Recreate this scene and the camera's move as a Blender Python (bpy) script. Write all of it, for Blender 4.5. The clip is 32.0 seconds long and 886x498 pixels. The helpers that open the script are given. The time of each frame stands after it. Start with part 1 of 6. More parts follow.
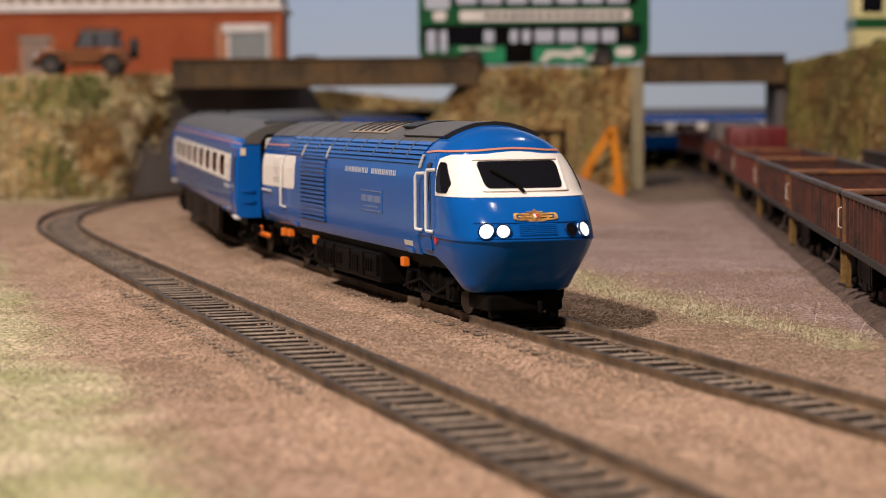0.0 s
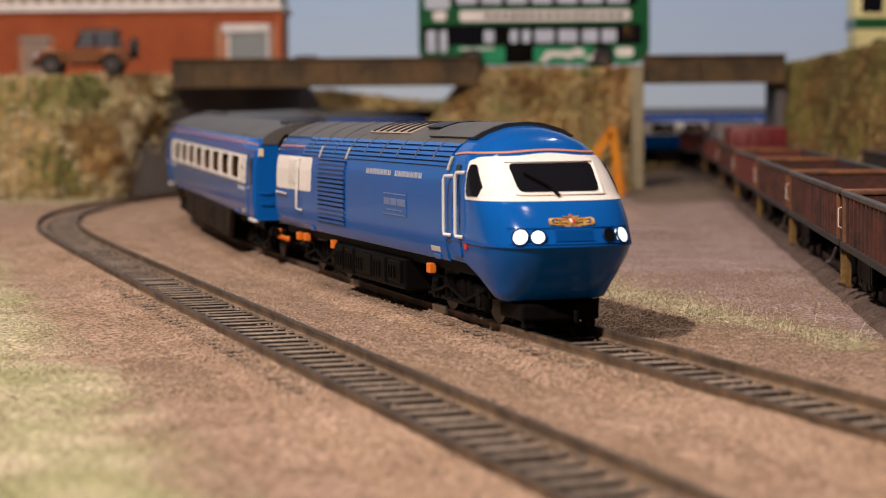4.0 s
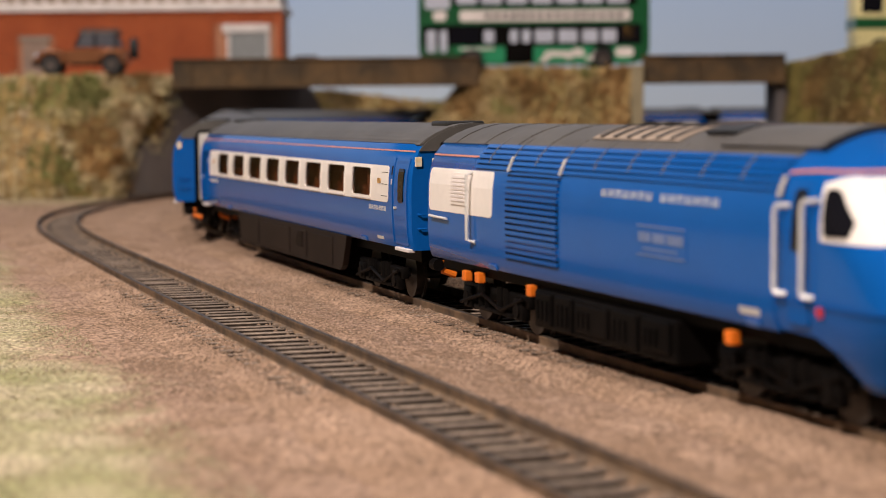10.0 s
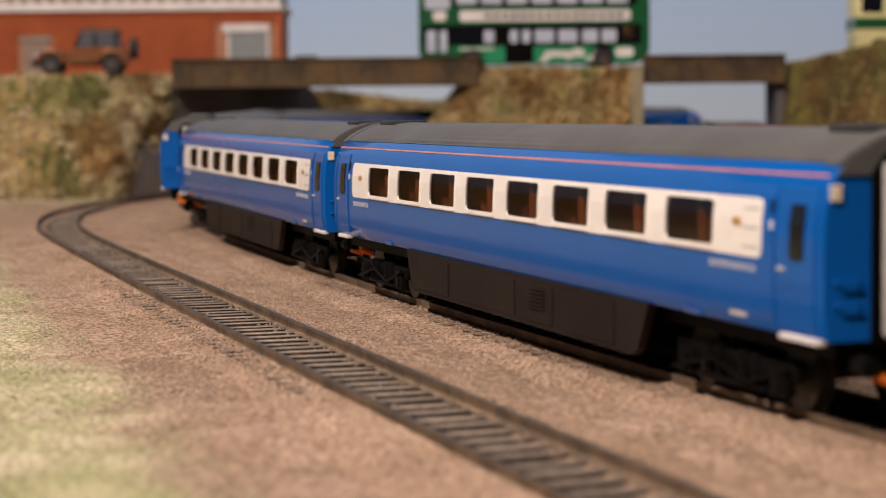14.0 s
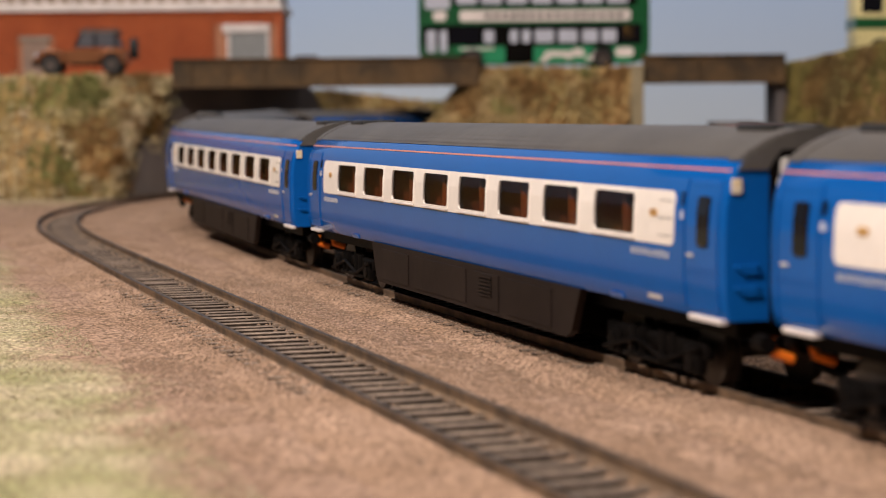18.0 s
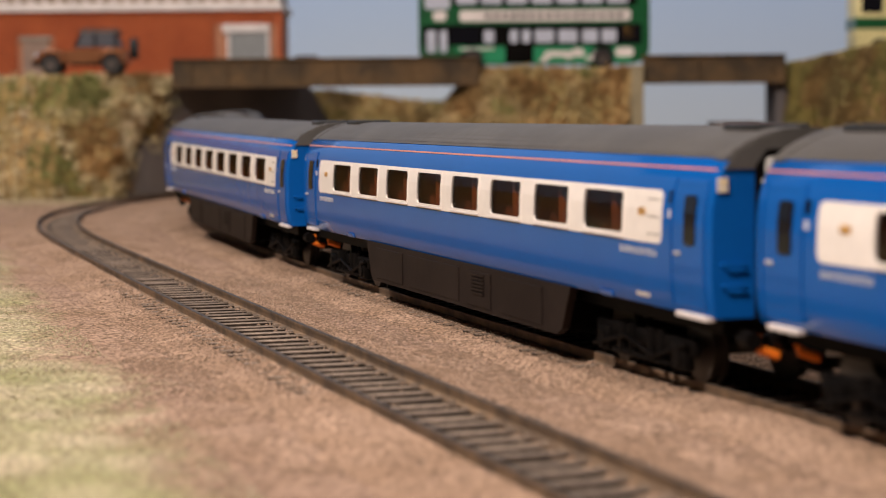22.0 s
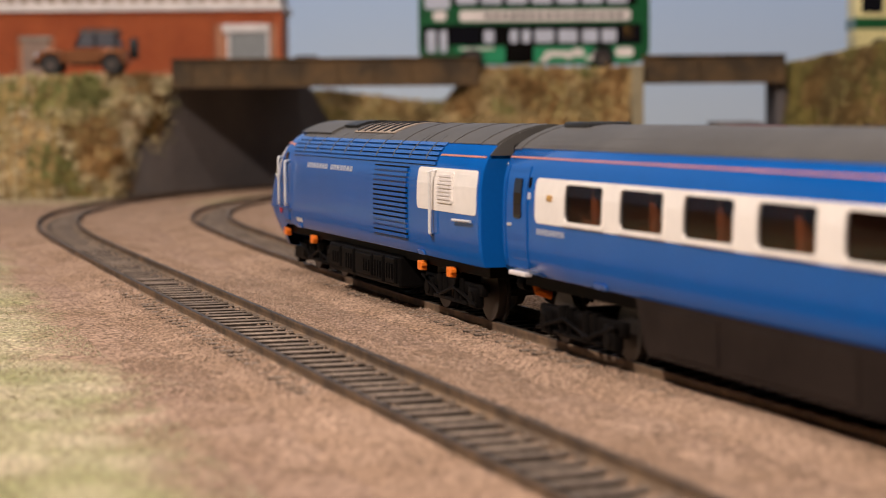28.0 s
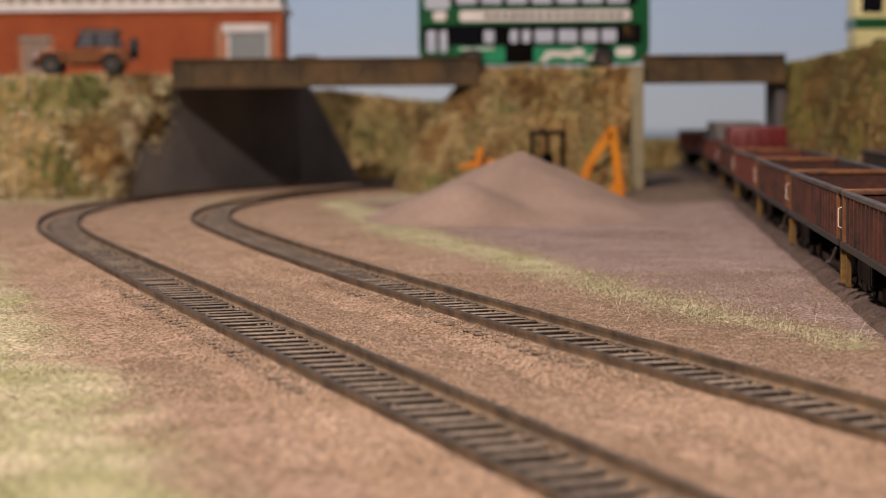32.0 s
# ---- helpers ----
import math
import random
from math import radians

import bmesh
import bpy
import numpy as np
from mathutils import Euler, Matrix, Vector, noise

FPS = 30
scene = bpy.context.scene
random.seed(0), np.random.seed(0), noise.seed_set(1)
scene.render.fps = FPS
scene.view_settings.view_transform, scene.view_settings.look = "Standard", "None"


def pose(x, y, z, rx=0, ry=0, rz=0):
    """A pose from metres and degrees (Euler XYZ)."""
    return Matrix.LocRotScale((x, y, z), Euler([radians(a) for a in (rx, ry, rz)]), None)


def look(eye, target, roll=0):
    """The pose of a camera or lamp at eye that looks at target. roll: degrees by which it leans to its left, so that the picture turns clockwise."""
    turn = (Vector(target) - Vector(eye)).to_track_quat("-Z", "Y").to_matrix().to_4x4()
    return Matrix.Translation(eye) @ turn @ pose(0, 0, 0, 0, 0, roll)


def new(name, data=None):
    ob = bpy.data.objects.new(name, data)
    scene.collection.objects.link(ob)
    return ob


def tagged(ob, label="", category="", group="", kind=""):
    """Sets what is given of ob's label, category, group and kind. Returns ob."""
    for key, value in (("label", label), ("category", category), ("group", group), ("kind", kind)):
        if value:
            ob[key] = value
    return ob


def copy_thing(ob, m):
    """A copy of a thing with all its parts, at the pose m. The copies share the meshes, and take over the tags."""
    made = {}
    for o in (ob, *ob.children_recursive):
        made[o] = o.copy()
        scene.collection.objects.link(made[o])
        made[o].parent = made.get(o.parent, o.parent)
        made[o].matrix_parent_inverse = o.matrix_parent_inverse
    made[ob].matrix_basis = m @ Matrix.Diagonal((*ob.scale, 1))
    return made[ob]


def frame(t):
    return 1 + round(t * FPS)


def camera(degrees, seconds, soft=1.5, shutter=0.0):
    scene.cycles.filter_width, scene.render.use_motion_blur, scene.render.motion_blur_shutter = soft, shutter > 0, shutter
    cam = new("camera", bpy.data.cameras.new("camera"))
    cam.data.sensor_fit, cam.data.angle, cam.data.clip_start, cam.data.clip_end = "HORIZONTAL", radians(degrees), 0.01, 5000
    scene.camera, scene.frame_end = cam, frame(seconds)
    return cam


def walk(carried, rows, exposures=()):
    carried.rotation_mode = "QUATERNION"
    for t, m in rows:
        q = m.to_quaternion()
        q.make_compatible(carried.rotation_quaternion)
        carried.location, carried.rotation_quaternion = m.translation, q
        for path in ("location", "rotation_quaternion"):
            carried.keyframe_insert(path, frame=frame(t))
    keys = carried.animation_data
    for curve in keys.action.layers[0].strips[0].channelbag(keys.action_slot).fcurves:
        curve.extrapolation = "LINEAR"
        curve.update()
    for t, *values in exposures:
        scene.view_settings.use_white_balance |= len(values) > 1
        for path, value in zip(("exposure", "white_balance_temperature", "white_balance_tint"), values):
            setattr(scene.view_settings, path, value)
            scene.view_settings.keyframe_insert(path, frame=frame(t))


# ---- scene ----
# A model railway at 1:76. All lengths below are in millimetres of the model; U turns them into metres.
U = 0.001
GROUND = -3.5

cam = camera(24.59, 32.0, soft=0.8, shutter=0.3)
EYE = (0.0, 0.0, 47.9 * U)
VIEW = look(EYE, (0.0, 1.0, 47.9 * U - math.tan(radians(3.895))), -0.487)
walk(cam, [(0.0, VIEW), (32.0, VIEW)])
cam.data.dof.use_dof = True
cam.data.dof.focus_distance = 0.50
cam.data.dof.aperture_fstop = 25.0

# ---------------------------------------------------------------- light
world = bpy.data.worlds.new("room_air")
world.use_nodes = True
world.node_tree.nodes["Background"].inputs[0].default_value = (1.0, 0.93, 0.88, 1)
world.node_tree.nodes["Background"].inputs[1].default_value = 0.05
scene.world = world


def lamp(name, eye, target, size, watts, colour):
    data = bpy.data.lights.new(name, "AREA")
    data.shape, data.size, data.energy, data.color = "DISK", size, watts, colour
    ob = new(name, data)
    ob.matrix_world = look(eye, target)
    return ob


lamp("ceiling_spot", (-0.60, -0.35, 1.05), (0.0, 0.55, 0.0), 0.05, 26.5, (1.0, 0.872, 0.80))
lamp("ceiling_spot", (0.0, 0.20, 1.60), (0.0, 0.6, 0.0), 0.08, 6.5, (1.0, 0.89, 0.82))
lamp("ceiling_spot", (-0.70, 0.80, 1.80), (0.0, 1.6, 0.1), 0.18, 8.0, (1.0, 0.90, 0.845))
lamp("ceiling_spot", (0.36, 1.39, 1.20), (0.1, 0.5, 0.0), 0.028, 2.0, (1.0, 0.90, 0.83))
scene.view_settings.exposure = 0.0

# ---------------------------------------------------------------- materials


def mat(name, base, rough=0.6, metal=0.0, second=None, scale=60.0, bump=0.0, bump_scale=400.0, grain=0.12, spec=0.5, coat=0.0, emit=0.0, vary=0.0):
    """A painted, plastic, metal or earthen surface with two scales of variation."""
    m = bpy.data.materials.new(name)
    m.use_nodes = True
    nt = m.node_tree
    n, l = nt.nodes, nt.links
    b = n["Principled BSDF"]
    co = n.new("ShaderNodeTexCoord")
    na = n.new("ShaderNodeTexNoise")
    na.inputs["Scale"].default_value, na.inputs["Detail"].default_value = scale, 6
    nb = n.new("ShaderNodeTexNoise")
    nb.inputs["Scale"].default_value, nb.inputs["Detail"].default_value = bump_scale, 3
    l.new(co.outputs["Object"], na.inputs["Vector"])
    l.new(co.outputs["Object"], nb.inputs["Vector"])
    ramp = n.new("ShaderNodeMapRange")
    ramp.inputs[1].default_value, ramp.inputs[2].default_value = 0.38, 0.64
    l.new(na.outputs["Fac"], ramp.inputs[0])
    mix = n.new("ShaderNodeMix")
    mix.data_type = "RGBA"
    mix.inputs["A"].default_value = (*base, 1)
    mix.inputs["B"].default_value = (*(second or tuple(v * 0.86 for v in base)), 1)
    l.new(ramp.outputs[0], mix.inputs["Factor"])
    hs = n.new("ShaderNodeHueSaturation")
    l.new(mix.outputs["Result"], hs.inputs["Color"])
    val = n.new("ShaderNodeMapRange")
    val.inputs[1].default_value, val.inputs[2].default_value = 0.3, 0.7
    val.inputs[3].default_value, val.inputs[4].default_value = 1 - grain, 1 + grain
    l.new(nb.outputs["Fac"], val.inputs[0])
    last = val.outputs[0]
    if vary:
        oi = n.new("ShaderNodeObjectInfo")
        vr = n.new("ShaderNodeMapRange")
        vr.inputs[3].default_value, vr.inputs[4].default_value = 1 - vary, 1 + vary
        l.new(oi.outputs["Random"], vr.inputs[0])
        mu = n.new("ShaderNodeMath")
        mu.operation = "MULTIPLY"
        l.new(last, mu.inputs[0])
        l.new(vr.outputs[0], mu.inputs[1])
        last = mu.outputs[0]
    l.new(last, hs.inputs["Value"])
    l.new(hs.outputs["Color"], b.inputs["Base Color"])
    b.inputs["Roughness"].default_value, b.inputs["Metallic"].default_value = rough, metal
    b.inputs["Specular IOR Level"].default_value = spec
    b.inputs["Coat Weight"].default_value = coat
    b.inputs["Coat Roughness"].default_value = 0.08
    if emit:
        b.inputs["Emission Color"].default_value = (*base, 1)
        b.inputs["Emission Strength"].default_value = emit
    if bump:
        bp = n.new("ShaderNodeBump")
        bp.inputs["Strength"].default_value, bp.inputs["Distance"].default_value = bump, 0.0004
        l.new(nb.outputs["Fac"], bp.inputs["Height"])
        l.new(bp.outputs[0], b.inputs["Normal"])
    return m


BLUE = mat("rich_blue_paint", (0.004, 0.093, 0.372), 0.15, second=(0.004, 0.088, 0.35), grain=0.03, spec=0.13, bump=0.015, bump_scale=900)
WHITE = mat("cream_white_paint", (0.86, 0.79, 0.73), 0.4, grain=0.03, second=(0.82, 0.75, 0.69))
ROOF = mat("grey_roof_paint", (0.10, 0.092, 0.085), 0.5, second=(0.082, 0.075, 0.07), grain=0.08)
ROOF_DARK = mat("dark_roof_panel", (0.02, 0.02, 0.021), 0.5, grain=0.06)
BLACK = mat("weathered_black_plastic", (0.0035, 0.0031, 0.003), 0.5, second=(0.006, 0.005, 0.0046), grain=0.2, spec=0.03)
SKIRT = mat("brown_black_skirt", (0.024, 0.017, 0.0145), 0.5, second=(0.017, 0.012, 0.0105), grain=0.12, spec=0.05)
ORANGE = mat("orange_enamel", (0.85, 0.19, 0.012), 0.45, grain=0.08)
STRIPE = mat("salmon_lining", (0.60, 0.23, 0.155), 0.45, grain=0.04)
GLASS = mat("dark_tinted_glazing", (0.008, 0.008, 0.011), 0.07, grain=0.02, spec=0.12)
SILVER = mat("silver_lettering", (0.72, 0.70, 0.66), 0.35, metal=0.3, grain=0.05)
CHROME = mat("bright_handrail", (0.78, 0.76, 0.74), 0.3, metal=0.2, grain=0.04)
LAMP_ON = mat("lit_headlamp", (0.86, 0.94, 1.0), 0.2, emit=1.25, grain=0.0)
GOLD = mat("gold_crest", (0.80, 0.47, 0.13), 0.4, metal=0.25, second=(0.30, 0.11, 0.03), scale=700, grain=0.3)
RED = mat("red_mark", (0.7, 0.03, 0.03), 0.45)
YELLOW = mat("yellow_label", (0.80, 0.62, 0.36), 0.5, second=(0.75, 0.68, 0.55), scale=900)
RAIL = mat("rusty_rail_side", (0.20, 0.128, 0.074), 0.7, second=(0.10, 0.066, 0.042), scale=90, grain=0.25)
# dark plastic, with the shade on the sleepers' sides put into its colour
SLEEPER_SIDE = mat("shaded_sleeper_plastic", (0.030, 0.021, 0.015), 0.7, second=(0.055, 0.038, 0.027), scale=160, grain=0.3, spec=0.2)
RAILTOP = mat("dull_steel_rail_head", (0.075, 0.058, 0.046), 0.5, metal=0.15, second=(0.045, 0.035, 0.028), scale=150, grain=0.2, spec=0.2)
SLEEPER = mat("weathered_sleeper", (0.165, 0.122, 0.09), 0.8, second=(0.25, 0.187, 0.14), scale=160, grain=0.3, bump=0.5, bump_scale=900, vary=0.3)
SANDY = mat("sand_ballast", (0.285, 0.183, 0.12), 0.95, second=(0.365, 0.242, 0.168), scale=50, grain=0.75, bump=0.8, bump_scale=1100, spec=0.2)
# near-black infill: the shade between sleepers is in the colour
FILL = mat("shade_dark_infill", (0.028, 0.019, 0.013), 0.95, second=(0.075, 0.05, 0.036), scale=22, grain=0.35, bump=0.7, bump_scale=1100, spec=0.2)
STONE = mat("ballast_chips", (0.34, 0.23, 0.158), 0.85, second=(0.23, 0.155, 0.105), scale=70, grain=0.35, bump_scale=1600)
GRASS = mat("dry_static_grass", (0.30, 0.285, 0.15), 0.8, second=(0.42, 0.37, 0.23), scale=45, grain=0.3)
BEAM = mat("rusty_girder_paint", (0.115, 0.064, 0.022), 0.75, second=(0.045, 0.028, 0.012), scale=45, grain=0.25, bump=0.3)
CONCRETE = mat("dark_grey_concrete", (0.165, 0.138, 0.13), 0.85, second=(0.115, 0.10, 0.098), scale=18, grain=0.12)
PALE = mat("pale_stone_side", (0.34, 0.28, 0.17), 0.85, second=(0.24, 0.20, 0.12), scale=25, grain=0.15)
BANK = mat("earth_and_lichen_bank", (0.36, 0.23, 0.09), 0.9, second=(0.22, 0.18, 0.06), scale=22, grain=0.4, bump=0.6, bump_scale=300)
SCRUB = mat("brown_foliage_scatter", (0.42, 0.235, 0.085), 0.9, second=(0.26, 0.155, 0.055), scale=24, grain=0.25, bump_scale=300)
SCRUB_GREEN = mat("olive_foliage_scatter", (0.36, 0.35, 0.12), 0.9, second=(0.17, 0.17, 0.05), scale=26, grain=0.25, bump_scale=300)
SCRUB_PALE = mat("pale_foliage_scatter", (0.72, 0.60, 0.40), 0.9, second=(0.50, 0.41, 0.20), scale=26, grain=0.4, bump_scale=300)
SCRUB_DARK = mat("dark_brown_foliage_scatter", (0.27, 0.16, 0.05), 0.9, second=(0.13, 0.085, 0.028), scale=24, grain=0.3, bump_scale=300)
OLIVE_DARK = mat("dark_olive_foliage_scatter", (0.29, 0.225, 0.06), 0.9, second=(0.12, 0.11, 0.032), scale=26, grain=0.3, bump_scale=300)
SCRUB_TAN = mat("tan_foliage_scatter", (0.54, 0.40, 0.20), 0.9, second=(0.36, 0.27, 0.11), scale=26, grain=0.35, bump_scale=300)
SAND = mat("pinkish_sand_heap", (0.33, 0.225, 0.18), 0.95, second=(0.25, 0.168, 0.13), scale=28, grain=0.3, bump=0.5, bump_scale=1300)
BRICK = mat("orange_red_brick", (0.42, 0.095, 0.028), 0.85, second=(0.36, 0.075, 0.022), scale=40, grain=0.15, vary=0.12)
MORTAR = mat("pale_mortar", (0.45, 0.20, 0.11), 0.9)
TRIM = mat("white_plaster_trim", (0.78, 0.71, 0.68), 0.7, grain=0.05)
DOORGREY = mat("grey_shutter", (0.30, 0.31, 0.31), 0.6, grain=0.08)
STONEDOOR = mat("weathered_brown_door", (0.30, 0.20, 0.15), 0.7, grain=0.15)
TARMAC = mat("grey_road", (0.12, 0.115, 0.11), 0.9, grain=0.2)
GREEN = mat("dark_green_coachwork", (0.006, 0.105, 0.032), 0.32, second=(0.004, 0.07, 0.022), grain=0.04, coat=0.2)
MINT = mat("mint_green_flash", (0.02, 0.27, 0.12), 0.35, grain=0.05)
PANE = mat("pale_window_pane", (0.55, 0.58, 0.68), 0.15, grain=0.05)
RUST = mat("rusty_wagon_side", (0.085, 0.023, 0.012), 0.8, second=(0.035, 0.014, 0.009), scale=55, grain=0.35, bump=0.3)
RUST_EDGE = mat("orange_rust_edge", (0.24, 0.088, 0.025), 0.75, second=(0.11, 0.042, 0.018), scale=120, grain=0.3)
RIM = mat("worn_grey_rim", (0.075, 0.055, 0.047), 0.5, second=(0.03, 0.021, 0.017), scale=140, grain=0.25)
WAGON_IN = mat("dark_wagon_floor", (0.02, 0.014, 0.012), 0.85, second=(0.03, 0.018, 0.013), scale=40, grain=0.3)
YELLOW_OLD = mat("grimy_yellow_paint", (0.19, 0.098, 0.016), 0.7, second=(0.035, 0.022, 0.01), scale=150, grain=0.3)
DARKRED = mat("deep_red_paint", (0.14, 0.007, 0.006), 0.5, grain=0.1)
BEIGE = mat("beige_container_paint", (0.36, 0.28, 0.22), 0.65, grain=0.1)
COPPER = mat("copper_brown_carpaint", (0.36, 0.15, 0.07), 0.2, metal=0.5, grain=0.05, coat=0.6)
TYRE = mat("black_rubber", (0.014, 0.014, 0.014), 0.75, grain=0.1)
DIGGER = mat("digger_orange_yellow", (0.72, 0.25, 0.012), 0.45, second=(0.62, 0.19, 0.01), grain=0.08)
CREAM = mat("cream_coachwork", (0.80, 0.70, 0.34), 0.4)

# ---------------------------------------------------------------- mesh helpers


def box(bm, x0, x1, y0, y1, z0, z1, bevel=0.0):
    r = bmesh.ops.create_cube(bm, size=1.0, matrix=Matrix.LocRotScale(((x0 + x1) / 2, (y0 + y1) / 2, (z0 + z1) / 2), None, (x1 - x0, y1 - y0, z1 - z0)))
    if bevel:
        edges = list({e for v in r["verts"] for e in v.link_edges})
        bmesh.ops.bevel(bm, geom=edges, offset=bevel, segments=2, affect="EDGES", profile=0.5)
    return r["verts"]


def disc(bm, centre, axis, radius, length, seg=20, r2=None):
    """A cylinder or cone about an axis letter."""
    turn = {"x": Euler((0, radians(90), 0)), "y": Euler((radians(90), 0, 0)), "z": Euler((0, 0, 0))}[axis]
    r = bmesh.ops.create_cone(bm, cap_ends=True, segments=seg, radius1=radius, radius2=radius if r2 is None else r2, depth=length, matrix=Matrix.LocRotScale(centre, turn, None))
    return r["verts"]


def loft(bm, loops, closed=True, caps=True):
    """Skin through loops of points."""
    rows = [[bm.verts.new(p) for p in lp] for lp in loops]
    n = len(rows[0])
    for a, b in zip(rows, rows[1:]):
        for i in range(n if closed else n - 1):
            bm.faces.new((a[i], a[(i + 1) % n], b[(i + 1) % n], b[i]))
    if caps and closed:
        bm.faces.new(rows[0][::-1])
        bm.faces.new(rows[-1])
    return rows


def tube(bm, path, radius, seg=8):
    """A round rod along a path."""
    loops = []
    for i, p in enumerate(path):
        a, b = Vector(path[max(i - 1, 0)]), Vector(path[min(i + 1, len(path) - 1)])
        d = (b - a).normalized()
        u = d.orthogonal().normalized() if i == 0 else (u - d * u.dot(d)).normalized()
        w = d.cross(u)
        loops.append([Vector(p) + radius * (math.cos(k) * u + math.sin(k) * w) for k in [2 * math.pi * j / seg for j in range(seg)]])
    loft(bm, loops)


def prism(bm, outline, axis, a, b):
    """A polygon in the plane across an axis, drawn out from a to b."""
    def at(p, t):
        return {"x": (t, p[0], p[1]), "y": (p[0], t, p[1]), "z": (p[0], p[1], t)}[axis]
    loft(bm, [[at(p, a) for p in outline], [at(p, b) for p in outline]])


def rounded(x0, x1, z0, z1, r, n=4):
    pts = []
    for cx, cz, a0 in ((x1 - r, z1 - r, 0), (x0 + r, z1 - r, 90), (x0 + r, z0 + r, 180), (x1 - r, z0 + r, 270)):
        for k in range(n + 1):
            a = radians(a0 + 90 * k / n)
            pts.append((cx + r * math.cos(a), cz + r * math.sin(a)))
    return pts


def to_mesh(name, bm, material, smooth=False):
    bmesh.ops.recalc_face_normals(bm, faces=bm.faces)
    me = bpy.data.meshes.new(name)
    bm.to_mesh(me)
    bm.free()
    me.transform(Matrix.Scale(U, 4))
    for m in material if isinstance(material, (list, tuple)) else (material,):
        me.materials.append(m)
    if smooth:
        me.shade_smooth()
        if smooth != "all":
            me.set_sharp_from_angle(angle=radians(38))
    return me


def part(name, bm, material, parent, label="", smooth=False):
    ob = new(name, to_mesh(name, bm, material, smooth))
    ob.parent = parent
    return tagged(ob, label)


def thing(name, x, y, z, rz, label, category, group=""):
    ob = new(name)
    ob.empty_display_size = 0.01
    ob.matrix_basis = pose(x * U, y * U, z * U, 0, 0, rz)
    return tagged(ob, label, category, group)


def structure(name, bm, material, label, category, smooth=False, kind="structure"):
    return tagged(new(name, to_mesh(name, bm, material, smooth)), label, category, kind=kind)


def B():
    return bmesh.new()


# ---------------------------------------------------------------- the lines of the tracks
KNOTS = (0, 250, 500, 620, 720, 820, 950, 1100)
STEP = 4.0


def line_of(x, y, turn, bends, back, ahead):
    """A track's centre line: points every 4 mm from -back to ahead, by its curvature."""
    pts, ang = [(x, y)], turn
    for i in range(int(ahead / STEP)):
        k = np.interp(i * STEP, KNOTS, bends) * 1e-3
        if ang < radians(2):
            k = 0.0
        a = ang + k * STEP / 2
        x, y, ang = x + STEP * math.cos(a), y + STEP * math.sin(a), ang + k * STEP
        pts.append((x, y))
    dx, dy = pts[0][0] - pts[12][0], pts[0][1] - pts[12][1]
    d = math.hypot(dx, dy)
    head = [(pts[0][0] + dx / d * STEP * i, pts[0][1] + dy / d * STEP * i) for i in range(int(back / STEP), 0, -1)]
    return np.array(head + pts), (np.arange(len(head) + len(pts)) - len(head)) * STEP


LINE_B, S_B = line_of(92.505, 242.794, 1.904, (-0.145, -0.105, -0.195, -0.173, -1.75, -1.63, -1.64, -1.644), 2400, 2600)
LINE_A, S_A = line_of(21.976, 258.072, 1.881, (-0.055, -0.018, -0.027, -0.85, -1.50, -1.52, -1.50, -1.50), 700, 2000)


def on_line(line, ss, s):
    return np.array([np.interp(s, ss, line[:, 0]), np.interp(s, ss, line[:, 1])])

# ---------------------------------------------------------------- ground and room


def yard_lift(y):
    """How far the siding's rails lie above those of the main line."""
    return float(np.interp(y, (537, 862, 1175, 1500), (1.4, 1.7, 3.0, 8.0)))


def yard_line(y):
    return 118.5 + 0.088 * (y - 500) - 0.00015 * max(0, y - 1200) ** 2


def near_line(line, x, y):
    return float(np.min(np.hypot(line[:, 0] - x, line[:, 1] - y)))


